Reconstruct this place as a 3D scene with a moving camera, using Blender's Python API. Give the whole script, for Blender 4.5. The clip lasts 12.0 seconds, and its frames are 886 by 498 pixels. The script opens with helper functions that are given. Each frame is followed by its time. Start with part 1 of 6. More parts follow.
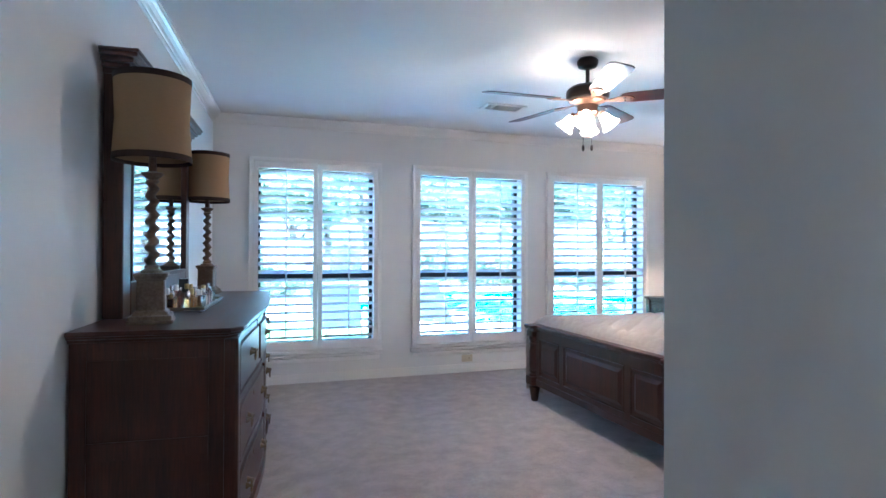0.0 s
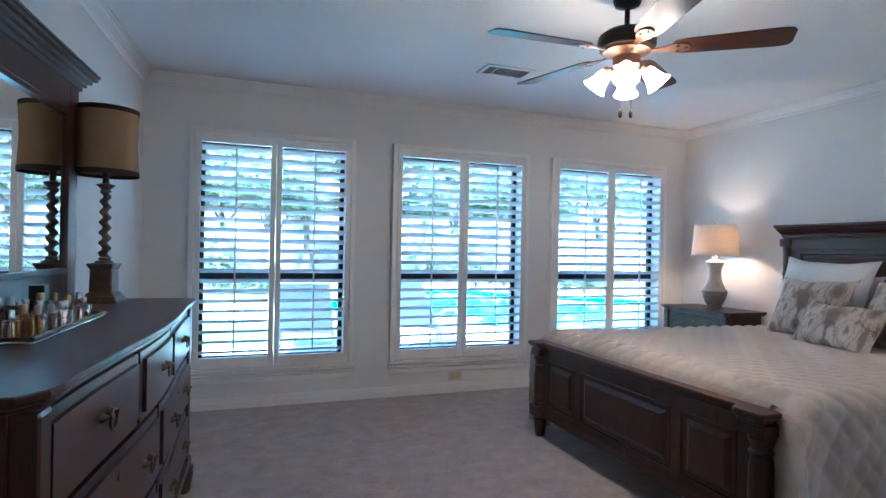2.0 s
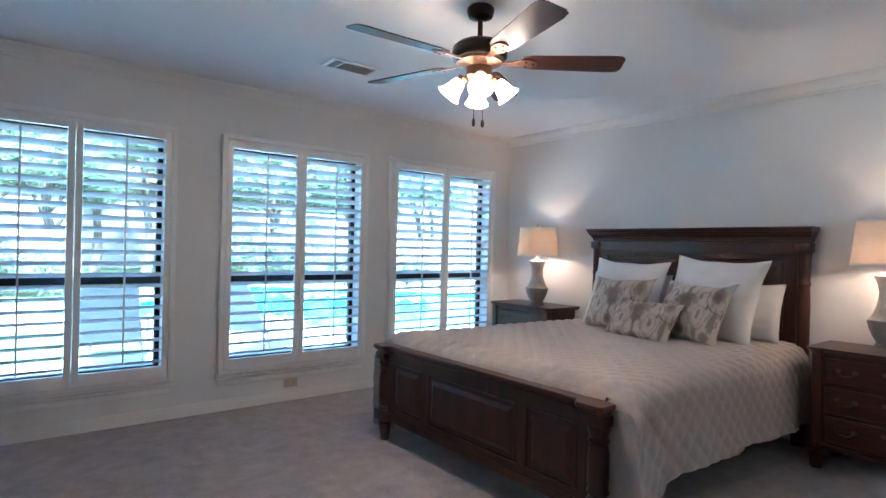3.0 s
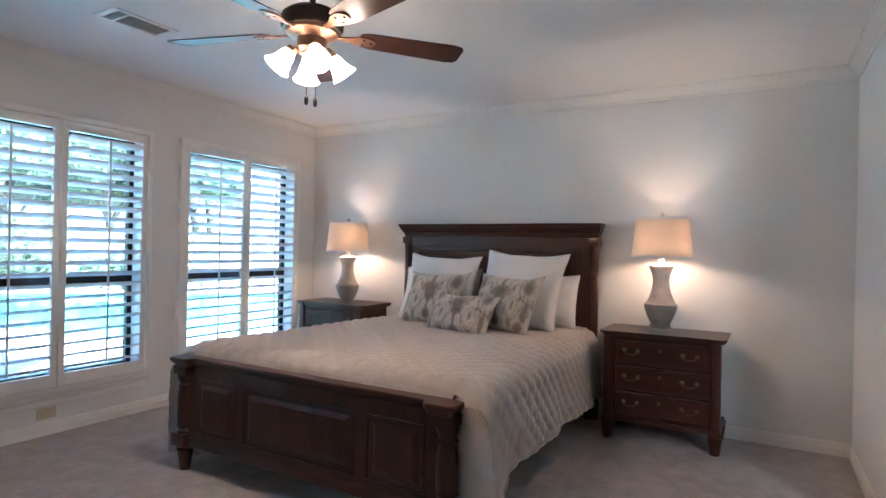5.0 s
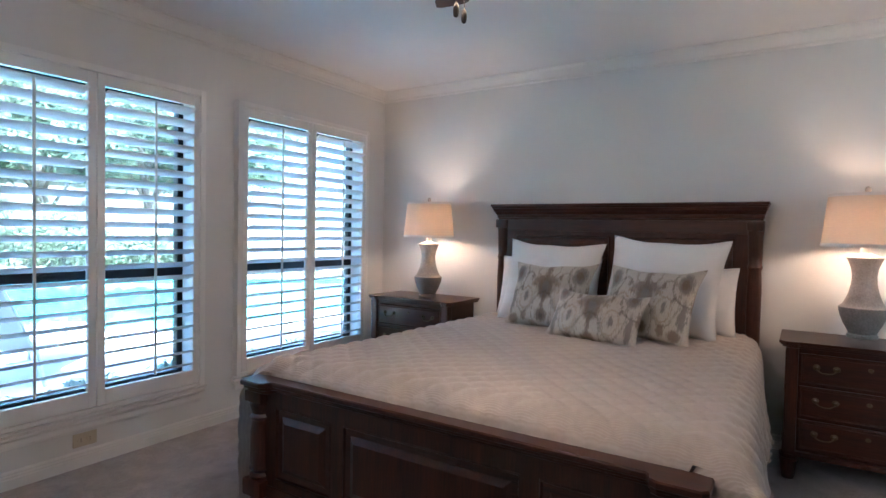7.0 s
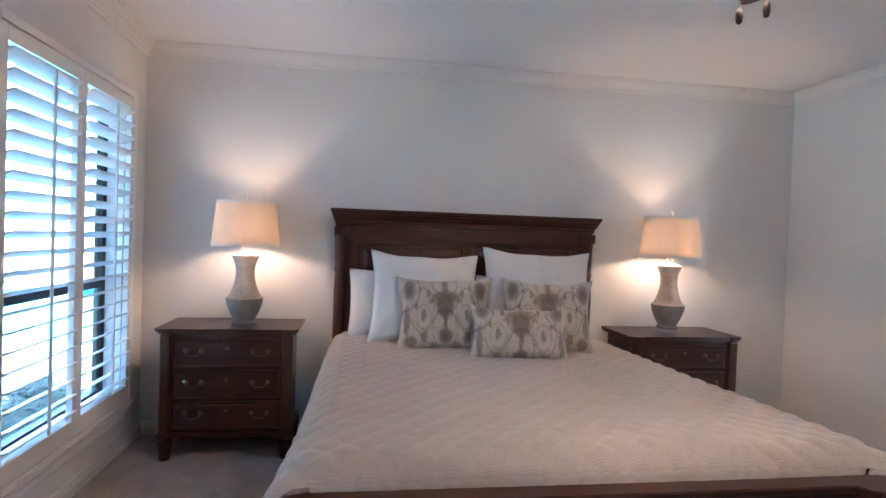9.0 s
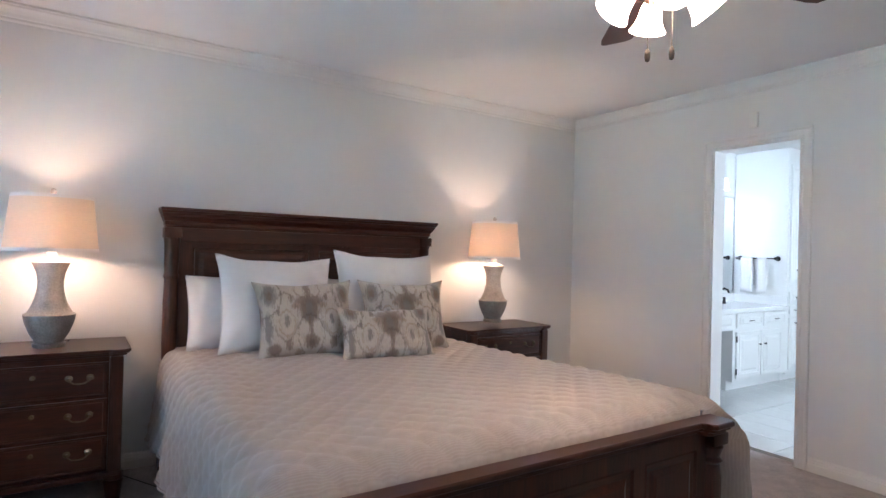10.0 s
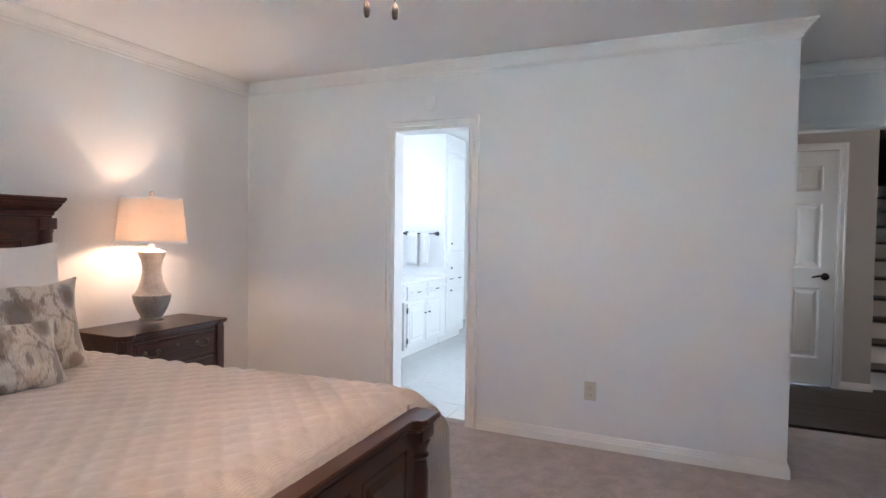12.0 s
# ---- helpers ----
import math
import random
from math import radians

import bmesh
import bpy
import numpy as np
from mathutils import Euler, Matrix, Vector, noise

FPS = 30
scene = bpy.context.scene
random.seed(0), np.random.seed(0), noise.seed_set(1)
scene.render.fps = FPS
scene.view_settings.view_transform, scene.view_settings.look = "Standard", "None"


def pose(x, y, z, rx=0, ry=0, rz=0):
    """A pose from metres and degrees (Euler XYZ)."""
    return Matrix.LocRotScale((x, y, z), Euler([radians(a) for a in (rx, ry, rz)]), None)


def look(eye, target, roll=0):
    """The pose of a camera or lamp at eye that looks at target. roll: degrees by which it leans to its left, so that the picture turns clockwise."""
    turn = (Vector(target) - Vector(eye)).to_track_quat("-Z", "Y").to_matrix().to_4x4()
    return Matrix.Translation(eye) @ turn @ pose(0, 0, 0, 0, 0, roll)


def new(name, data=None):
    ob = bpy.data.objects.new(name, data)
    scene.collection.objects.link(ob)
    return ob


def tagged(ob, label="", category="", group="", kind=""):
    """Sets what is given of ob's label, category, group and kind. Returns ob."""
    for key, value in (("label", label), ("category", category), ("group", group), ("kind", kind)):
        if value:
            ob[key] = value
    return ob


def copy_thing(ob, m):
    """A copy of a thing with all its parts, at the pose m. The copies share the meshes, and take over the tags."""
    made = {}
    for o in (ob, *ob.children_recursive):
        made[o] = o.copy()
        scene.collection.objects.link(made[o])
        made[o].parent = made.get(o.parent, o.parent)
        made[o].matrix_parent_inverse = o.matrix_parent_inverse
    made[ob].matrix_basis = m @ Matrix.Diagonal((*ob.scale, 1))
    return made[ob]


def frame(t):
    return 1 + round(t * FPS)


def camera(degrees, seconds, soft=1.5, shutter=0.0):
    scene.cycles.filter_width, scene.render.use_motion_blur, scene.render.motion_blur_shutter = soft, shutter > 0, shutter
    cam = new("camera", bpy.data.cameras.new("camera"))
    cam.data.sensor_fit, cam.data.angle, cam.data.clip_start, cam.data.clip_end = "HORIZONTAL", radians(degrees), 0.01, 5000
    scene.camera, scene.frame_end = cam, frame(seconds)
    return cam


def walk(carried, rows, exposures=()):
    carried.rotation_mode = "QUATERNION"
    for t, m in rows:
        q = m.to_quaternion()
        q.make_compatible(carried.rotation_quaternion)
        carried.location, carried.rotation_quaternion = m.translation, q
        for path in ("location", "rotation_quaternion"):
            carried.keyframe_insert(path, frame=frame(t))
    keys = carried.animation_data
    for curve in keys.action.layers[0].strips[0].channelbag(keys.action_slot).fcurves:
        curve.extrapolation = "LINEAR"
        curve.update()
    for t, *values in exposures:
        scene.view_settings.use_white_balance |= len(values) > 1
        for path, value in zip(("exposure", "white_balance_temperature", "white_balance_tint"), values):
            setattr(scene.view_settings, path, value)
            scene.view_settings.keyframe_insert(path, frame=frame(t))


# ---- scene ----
cam = camera(76.5, 12.0)
PATH = [
    (0, (0.85, 1.79, 1.188), (1.481, 3.688, 1.203), 0.2),
    (0.5, (0.922, 2.163, 1.181), (1.369, 4.113, 1.19), 0.7),
    (1, (0.978, 2.432, 1.207), (1.41, 4.385, 1.201), 0.8),
    (1.5, (1.045, 2.561, 1.245), (1.552, 4.495, 1.221), 1.0),
    (2, (1.125, 2.674, 1.199), (1.812, 4.552, 1.201), 1.1),
    (2.5, (1.102, 2.767, 1.211), (2.093, 4.504, 1.218), 1.3),
    (3, (1.019, 2.83, 1.249), (2.259, 4.399, 1.243), 1.4),
    (3.5, (0.899, 2.898, 1.18), (2.367, 4.255, 1.204), 1.4),
    (5.3, (1.1, 3.218, 1.234), (2.84, 4.203, 1.23), 1.2),
    (5.5, (1.2, 3.258, 1.224), (2.907, 4.3, 1.219), 1.2),
    (6, (1.316, 3.475, 1.201), (2.967, 4.604, 1.182), 1.3),
    (6.5, (1.379, 3.82, 1.186), (3.033, 4.945, 1.168), 1.4),
    (6.7, (1.415, 3.905, 1.226), (3.063, 5.037, 1.18), 1.2),
    (8.5, (1.533, 5.289, 1.255), (3.529, 5.395, 1.22), 1.8),
    (9, (1.584, 5.832, 1.287), (3.562, 5.535, 1.244), 2.0),
    (9.5, (1.657, 6.169, 1.224), (3.538, 5.49, 1.222), 1.9),
    (10, (1.749, 6.392, 1.228), (3.426, 5.302, 1.244), 1.5),
    (10.5, (1.85, 6.486, 1.255), (3.292, 5.1, 1.269), 1.6),
    (11, (1.953, 6.584, 1.258), (3.107, 4.951, 1.275), 1.1),
    (11.5, (2.057, 6.549, 1.249), (2.957, 4.763, 1.242), 1.3),
    (12, (2.104, 6.179, 1.294), (2.904, 4.347, 1.231), 0.8),
]
walk(cam, [(t, look(eye, target, roll)) for t, eye, target, roll in PATH], exposures=[
    (0.0, 5.05, 4560, 11), (1.0, 4.74, 4600, 10), (2.5, 4.37, 4720, 11), (3.5, 4.32, 4970, 13), (5.5, 4.46, 5150, 14), (6.5, 4.2, 5100, 14), (9.0, 4.42, 5190, 17), (10.0, 4.6, 5330, 18), (11.0, 4.62, 5340, 19), (12.0, 4.80, 5420, 19)])

# ---- light ----
world = bpy.data.worlds.new("sky")
scene.world = world
world.use_nodes = True
wn = world.node_tree
sky = wn.nodes.new("ShaderNodeTexSky")
sky.sky_type = 'NISHITA'
sky.sun_disc = False
sky.sun_elevation = radians(56)
sky.sun_rotation = radians(200)
sky.dust_density = 3.0
wn.nodes["Background"].inputs["Strength"].default_value = 0.15
wn.links.new(sky.outputs["Color"], wn.nodes["Background"].inputs["Color"])

sun = new("sun", bpy.data.lights.new("sun", 'SUN'))
sun.data.energy, sun.data.angle, sun.data.color = 5.0, radians(2.0), (1.0, 0.96, 0.9)
sun.matrix_world = look((0, -10, 20), (2.0, 5.0, 0))


def bulb(name, at, watts, colour, size=0.03):
    ob = new(name, bpy.data.lights.new(name, 'POINT'))
    ob.data.energy, ob.data.color, ob.data.shadow_soft_size = watts, colour, size
    ob.location = at
    return ob


WARM = (1.0, 0.63, 0.35)
NS_Y = (6.548, 3.744)
LAMP_X, LAMP_Y = 5.075, (6.497, 3.773)
for ly in LAMP_Y:
    bulb("lamp_bulb", (LAMP_X, ly, 1.268), 0.52, WARM, 0.035)
FAN = Vector((2.85, 4.895, 2.43))

# ---- materials ----


def mat(name, colour, rough=0.6, metal=0.0, var=0.08, scale=4.0, bump=0.0, bscale=200.0, second=None, stretch=(1, 1, 1), spec=0.5, coat=0.0, sheen=0.0, rvar=0.0):
    """A principled surface: a base colour varied at two scales, and fine relief."""
    m = bpy.data.materials.new(name)
    m.use_nodes = True
    n, l = m.node_tree.nodes, m.node_tree.links
    p = n["Principled BSDF"]
    p.inputs["Roughness"].default_value, p.inputs["Metallic"].default_value = rough, metal
    p.inputs["Specular IOR Level"].default_value = spec
    p.inputs["Coat Weight"].default_value = coat
    p.inputs["Coat Roughness"].default_value = 0.18
    p.inputs["Sheen Weight"].default_value = sheen
    tc = n.new("ShaderNodeTexCoord")
    mp = n.new("ShaderNodeMapping")
    mp.inputs["Scale"].default_value = stretch
    l.new(tc.outputs["Object"], mp.inputs["Vector"])
    a, b = n.new("ShaderNodeTexNoise"), n.new("ShaderNodeTexNoise")
    a.inputs["Scale"].default_value, a.inputs["Detail"].default_value = scale, 3
    b.inputs["Scale"].default_value, b.inputs["Detail"].default_value = scale * 9, 4
    add = n.new("ShaderNodeMath")
    add.operation = 'ADD'
    for q, i in ((a, 0), (b, 1)):
        l.new(mp.outputs["Vector"], q.inputs["Vector"])
        l.new(q.outputs["Fac"], add.inputs[i])
    r = n.new("ShaderNodeValToRGB")
    c1 = Vector(colour)
    c2 = Vector(second) if second else c1 * (1 - 2 * var)
    r.color_ramp.elements[0].position, r.color_ramp.elements[1].position = 0.32, 0.68
    r.color_ramp.elements[0].color, r.color_ramp.elements[1].color = (*c2, 1), (*c1, 1)
    half = n.new("ShaderNodeMath")
    half.operation = 'MULTIPLY'
    half.inputs[1].default_value = 0.5
    l.new(add.outputs[0], half.inputs[0])
    l.new(half.outputs[0], r.inputs["Fac"])
    l.new(r.outputs["Color"], p.inputs["Base Color"])
    if rvar:
        mr = n.new("ShaderNodeMapRange")
        mr.inputs["To Min"].default_value, mr.inputs["To Max"].default_value = rough - rvar, rough + rvar
        l.new(half.outputs[0], mr.inputs["Value"])
        l.new(mr.outputs["Result"], p.inputs["Roughness"])
    if bump:
        t = n.new("ShaderNodeTexNoise")
        t.inputs["Scale"].default_value, t.inputs["Detail"].default_value = bscale, 3
        l.new(mp.outputs["Vector"], t.inputs["Vector"])
        bp = n.new("ShaderNodeBump")
        bp.inputs["Strength"].default_value, bp.inputs["Distance"].default_value = bump, 0.004
        l.new(t.outputs["Fac"], bp.inputs["Height"])
        l.new(bp.outputs["Normal"], p.inputs["Normal"])
    return m


def wood_mat(name, dark, light, axis, rough=0.34, coat=0.16):
    """Stained wood with its grain along one axis."""
    st = [9.0, 9.0, 9.0]
    st[axis] = 0.55
    return mat(name, light, rough, 0.0, scale=2.2, second=dark, stretch=st, bump=0.035, bscale=24, coat=coat, spec=0.4, rvar=0.08)


M_WALL = mat("wall_paint", (0.755, 0.755, 0.745), 0.75, var=0.012, scale=1.3, bump=0.12, bscale=90)
M_WALLH = mat("hall_paint", (0.47, 0.445, 0.41), 0.75, var=0.015, scale=1.3, bump=0.12, bscale=90)
M_CEIL = mat("ceiling_paint", (0.86, 0.855, 0.85), 0.85, var=0.012, scale=1.0, bump=0.3, bscale=70)
M_TRIM = mat("trim_paint", (0.78, 0.77, 0.75), 0.28, var=0.01, scale=2.0)
M_SHUT = mat("shutter_paint", (0.84, 0.835, 0.825), 0.35, var=0.01, scale=3.0)
M_WOODX = wood_mat("mahogany_x", (0.020, 0.0070, 0.0045), (0.080, 0.0225, 0.0125), 0)
M_WOODY = wood_mat("mahogany_y", (0.020, 0.0070, 0.0045), (0.080, 0.0225, 0.0125), 1)
M_WOODZ = wood_mat("mahogany_z", (0.020, 0.0070, 0.0045), (0.080, 0.0225, 0.0125), 2)
M_BRASS = mat("antique_brass", (0.19, 0.145, 0.095), 0.4, 1.0, var=0.15, scale=40)
M_BRONZE = mat("fan_bronze", (0.035, 0.027, 0.023), 0.35, 0.7, var=0.1, scale=20)
M_COPPER = mat("rubbed_copper", (0.34, 0.19, 0.12), 0.38, 0.9, var=0.2, scale=25)
M_BLACK = mat("black_iron", (0.012, 0.012, 0.013), 0.4, 0.6, var=0.1, scale=20)
M_WINFR = mat("window_bronze", (0.014, 0.015, 0.017), 0.4, 0.4, var=0.1, scale=10)
M_WHITECLOTH = mat("white_cotton", (0.74, 0.735, 0.73), 0.9, var=0.02, scale=6, bump=0.35, bscale=420, sheen=0.2)
M_CERAMIC = mat("grey_ceramic", (0.55, 0.505, 0.46), 0.38, second=(0.32, 0.29, 0.265), scale=13, bump=0.2, bscale=60, coat=0.2)
M_BOWL = mat("dark_ceramic", (0.36, 0.335, 0.31), 0.35, second=(0.19, 0.178, 0.165), scale=13, bump=0.2, bscale=60, coat=0.2)
M_TRAVERT = mat("worn_wood_base", (0.24, 0.165, 0.11), 0.5, second=(0.075, 0.046, 0.03), scale=12, bump=0.35, bscale=60)
M_PLATE = mat("almond_plastic", (0.56, 0.50, 0.38), 0.4, var=0.02)
# near-black colour stands in for the shade inside outlet slots and the vent
M_DARKHOLE = mat("hole_shade", (0.02, 0.018, 0.016), 0.7)
M_TILE = mat("bath_tile", (0.60, 0.615, 0.61), 0.16, var=0.05, scale=2.2)
M_BATHCAB = mat("bath_cabinet_paint", (0.80, 0.81, 0.80), 0.3, var=0.01)
M_QUARTZ = mat("white_quartz", (0.82, 0.83, 0.83), 0.15, var=0.02, scale=6)
M_DARKFLOOR = mat("hall_floor", (0.046, 0.034, 0.029), 0.5, second=(0.012, 0.009, 0.008), scale=2.6, stretch=(1.6, 4.5, 4.5), bump=0.5, bscale=9, rvar=0.12)
M_TREAD = mat("stair_tread", (0.030, 0.024, 0.022), 0.35, var=0.2, scale=5)
M_REDSEAT = mat("red_fabric", (0.33, 0.045, 0.030), 0.8, var=0.1, scale=30, bump=0.2)
M_TOWEL = mat("towel", (0.80, 0.80, 0.79), 0.95, var=0.03, bump=0.6, bscale=260)
M_CABLE = mat("cable", (0.03, 0.025, 0.02), 0.5)


def carpet_mat():
    """Cut pile: tufts, and patches where the pile has been brushed to and fro."""
    m = mat("carpet", (0.50, 0.435, 0.415), 0.95, second=(0.30, 0.255, 0.245), scale=9.0, sheen=0.3)
    n, l = m.node_tree.nodes, m.node_tree.links
    p = n["Principled BSDF"]
    tc = n.new("ShaderNodeTexCoord")
    hs = []
    for sc, det in ((340, 2), (60, 3), (11, 4)):
        t = n.new("ShaderNodeTexNoise")
        t.inputs["Scale"].default_value, t.inputs["Detail"].default_value = sc, det
        t.inputs["Distortion"].default_value = 0.6
        l.new(tc.outputs["Object"], t.inputs["Vector"])
        hs.append(t)
    last = None
    for t, st, dist in zip(hs, (0.9, 0.6, 0.22), (0.004, 0.008, 0.03)):
        bp = n.new("ShaderNodeBump")
        bp.inputs["Strength"].default_value, bp.inputs["Distance"].default_value = st, dist
        l.new(t.outputs["Fac"], bp.inputs["Height"])
        if last:
            l.new(last.outputs["Normal"], bp.inputs["Normal"])
        last = bp
    l.new(last.outputs["Normal"], p.inputs["Normal"])
    mr = n.new("ShaderNodeMapRange")
    mr.inputs["From Min"].default_value, mr.inputs["From Max"].default_value = 0.42, 0.60
    mr.inputs["To Min"].default_value, mr.inputs["To Max"].default_value = 0.88, 1.0
    l.new(hs[2].outputs["Fac"], mr.inputs["Value"])
    mix = n.new("ShaderNodeMix")
    mix.data_type, mix.blend_type = 'RGBA', 'MULTIPLY'
    mix.inputs["Factor"].default_value = 1.0
    l.new(p.inputs["Base Color"].links[0].from_socket, mix.inputs["A"])
    l.new(mr.outputs["Result"], mix.inputs["B"])
    l.new(mix.outputs["Result"], p.inputs["Base Color"])
    return m


M_CARPET = carpet_mat()


def fabric_stripe(name, colour, second, per=0.0062, bump=0.3):
    """Quilted cotton with a fine woven rib."""
    m = mat(name, colour, 0.9, second=second, scale=5, sheen=0.25)
    n, l = m.node_tree.nodes, m.node_tree.links
    p = n["Principled BSDF"]
    tc = n.new("ShaderNodeTexCoord")
    ws = []
    for d in ('X', 'X'):
        w = n.new("ShaderNodeTexWave")
        w.wave_type, w.bands_direction = 'BANDS', d
        w.inputs["Scale"].default_value = 0.314 / per
        w.inputs["Distortion"].default_value, w.inputs["Detail"].default_value = 0.9, 2
        l.new(tc.outputs["Object"], w.inputs["Vector"])
        ws.append(w)
    w = n.new("ShaderNodeMix")
    w.data_type, w.blend_type = 'RGBA', 'MULTIPLY'
    w.inputs["Factor"].default_value = 1.0
    l.new(ws[0].outputs["Color"], w.inputs["A"])
    l.new(ws[1].outputs["Color"], w.inputs["B"])
    w2 = n.new("ShaderNodeTexNoise")
    w2.inputs["Scale"].default_value, w2.inputs["Detail"].default_value = 160, 2
    l.new(tc.outputs["Object"], w2.inputs["Vector"])
    s = n.new("ShaderNodeMath")
    s.operation = 'ADD'
    l.new(w.outputs["Result"], s.inputs[0])
    l.new(w2.outputs["Fac"], s.inputs[1])
    bp = n.new("ShaderNodeBump")
    bp.inputs["Strength"].default_value, bp.inputs["Distance"].default_value = bump, 0.003
    l.new(s.outputs[0], bp.inputs["Height"])
    l.new(bp.outputs["Normal"], p.inputs["Normal"])
    old = p.inputs["Base Color"].links[0].from_socket
    mix = n.new("ShaderNodeMix")
    mix.data_type, mix.blend_type = 'RGBA', 'MULTIPLY'
    mix.inputs["Factor"].default_value = 0.10
    l.new(old, mix.inputs["A"])
    l.new(w.outputs["Result"], mix.inputs["B"])
    l.new(mix.outputs["Result"], p.inputs["Base Color"])
    return m


M_QUILT = fabric_stripe("quilt_cotton", (0.48, 0.42, 0.37), (0.40, 0.345, 0.305), bump=0.18)


def ikat_mat():
    """Printed ikat medallions in taupe and grey on cream."""
    m = bpy.data.materials.new("ikat_print")
    m.use_nodes = True
    n, l = m.node_tree.nodes, m.node_tree.links
    p = n["Principled BSDF"]
    p.inputs["Roughness"].default_value, p.inputs["Sheen Weight"].default_value = 0.9, 0.25
    tc = n.new("ShaderNodeTexCoord")
    wob = n.new("ShaderNodeTexNoise")
    wob.inputs["Scale"].default_value, wob.inputs["Detail"].default_value = 45, 5
    streak = n.new("ShaderNodeMapping")
    streak.inputs["Scale"].default_value = (5.0, 1.0, 0.7)
    l.new(tc.outputs["Object"], streak.inputs["Vector"])
    l.new(streak.outputs["Vector"], wob.inputs["Vector"])
    mixv = n.new("ShaderNodeMix")
    mixv.data_type = 'RGBA'
    mixv.blend_type = 'LINEAR_LIGHT'
    mixv.inputs["Factor"].default_value = 0.026
    l.new(tc.outputs["Object"], mixv.inputs["A"])
    l.new(wob.outputs["Color"], mixv.inputs["B"])
    sep = n.new("ShaderNodeSeparateXYZ")
    l.new(mixv.outputs["Result"], sep.inputs[0])

    def op(kind, a, b=0.0):
        q = n.new("ShaderNodeMath")
        q.operation = kind
        for i, v in enumerate((a, b)):
            if isinstance(v, (int, float)):
                q.inputs[i].default_value = v
            else:
                l.new(v, q.inputs[i])
        return q.outputs[0]

    u, v = op('ABSOLUTE', sep.outputs["X"]), sep.outputs["Z"]

    def oval(cu, cv, ru, rv):
        a = op('DIVIDE', op('SUBTRACT', u, cu), ru)
        b = op('DIVIDE', op('SUBTRACT', v, cv), rv)
        return op('SQRT', op('ADD', op('MULTIPLY', a, a), op('MULTIPLY', b, b)))

    def filled(d, soft=0.22):
        q = n.new("ShaderNodeMapRange")
        q.inputs["From Min"].default_value, q.inputs["From Max"].default_value = 1 + soft, 1 - soft
        l.new(d, q.inputs["Value"])
        return q.outputs["Result"]

    def ring(d, half):
        return filled(op('DIVIDE', op('ABSOLUTE', op('SUBTRACT', d, 1.0)), half), 0.5)

    TAUPE, GREY, DARK, SAND = (0.175, 0.13, 0.10, 1), (0.185, 0.17, 0.16, 1), (0.10, 0.078, 0.066, 1), (0.33, 0.265, 0.20, 1)
    layers = (
        (filled(oval(0.0, 0.075, 0.075, 0.032)), TAUPE, 0.75), (filled(oval(0.0, 0.025, 0.050, 0.070)), TAUPE, 0.9), (filled(oval(0.072, 0.050, 0.020, 0.016)), SAND, 0.9),
        (filled(oval(0.0, 0.015, 0.022, 0.060)), GREY, 0.8), (filled(oval(0.0, 0.14, 0.012, 0.065)), TAUPE, 0.85), (ring(oval(0.040, 0.150, 0.028, 0.050), 0.14), TAUPE, 0.6),
        (filled(oval(0.0, -0.060, 0.011, 0.07)), TAUPE, 0.85), (filled(oval(0.0, -0.140, 0.040, 0.036)), TAUPE, 0.9), (filled(oval(0.0, -0.145, 0.018, 0.016)), DARK, 0.7),
        (ring(oval(0.0, -0.105, 0.068, 0.105), 0.05), DARK, 0.6), (ring(oval(0.118, -0.040, 0.040, 0.070), 0.08), SAND, 0.8), (filled(oval(0.118, -0.030, 0.014, 0.034)), GREY, 0.85),
        (ring(oval(0.125, 0.000, 0.062, 0.130), 0.045), DARK, 0.5), (filled(oval(0.095, 0.095, 0.010, 0.024)), TAUPE, 0.8), (filled(oval(0.118, -0.150, 0.020, 0.030)), TAUPE, 0.75),
        (filled(oval(0.200, 0.125, 0.034, 0.062)), GREY, 0.9), (filled(oval(0.200, 0.120, 0.016, 0.028)), TAUPE, 0.9), (ring(oval(0.225, 0.120, 0.085, 0.120), 0.05), DARK, 0.65),
        (filled(oval(0.212, -0.060, 0.016, 0.085)), GREY, 0.85), (filled(oval(0.190, -0.170, 0.034, 0.028)), TAUPE, 0.8), (filled(oval(0.160, 0.020, 0.008, 0.020)), DARK, 0.7),
        (filled(oval(0.245, 0.010, 0.012, 0.060)), TAUPE, 0.8), (filled(oval(0.066, -0.195, 0.018, 0.020)), SAND, 0.9))
    last = None
    for mask, colour, weight in layers:
        q = n.new("ShaderNodeMix")
        q.data_type = 'RGBA'
        l.new(op('MULTIPLY', mask, weight), q.inputs["Factor"])
        if last:
            l.new(last.outputs["Result"], q.inputs["A"])
        else:
            q.inputs["A"].default_value = (0.50, 0.455, 0.395, 1)
        q.inputs["B"].default_value = colour
        last = q
    spots = n.new("ShaderNodeTexNoise")
    spots.inputs["Scale"].default_value = 60
    l.new(streak.outputs["Vector"], spots.inputs["Vector"])
    sr = n.new("ShaderNodeValToRGB")
    sr.color_ramp.elements[0].position, sr.color_ramp.elements[1].position = 0.56, 0.64
    sr.color_ramp.elements[0].color, sr.color_ramp.elements[1].color = (0, 0, 0, 1), (0.35, 0.35, 0.35, 1)
    l.new(spots.outputs["Fac"], sr.inputs["Fac"])
    m2 = n.new("ShaderNodeMix")
    m2.data_type = 'RGBA'
    l.new(sr.outputs["Color"], m2.inputs["Factor"])
    l.new(last.outputs["Result"], m2.inputs["A"])
    m2.inputs["B"].default_value = (0.27, 0.23, 0.195, 1)
    l.new(m2.outputs["Result"], p.inputs["Base Color"])
    t = n.new("ShaderNodeTexNoise")
    t.inputs["Scale"].default_value = 300
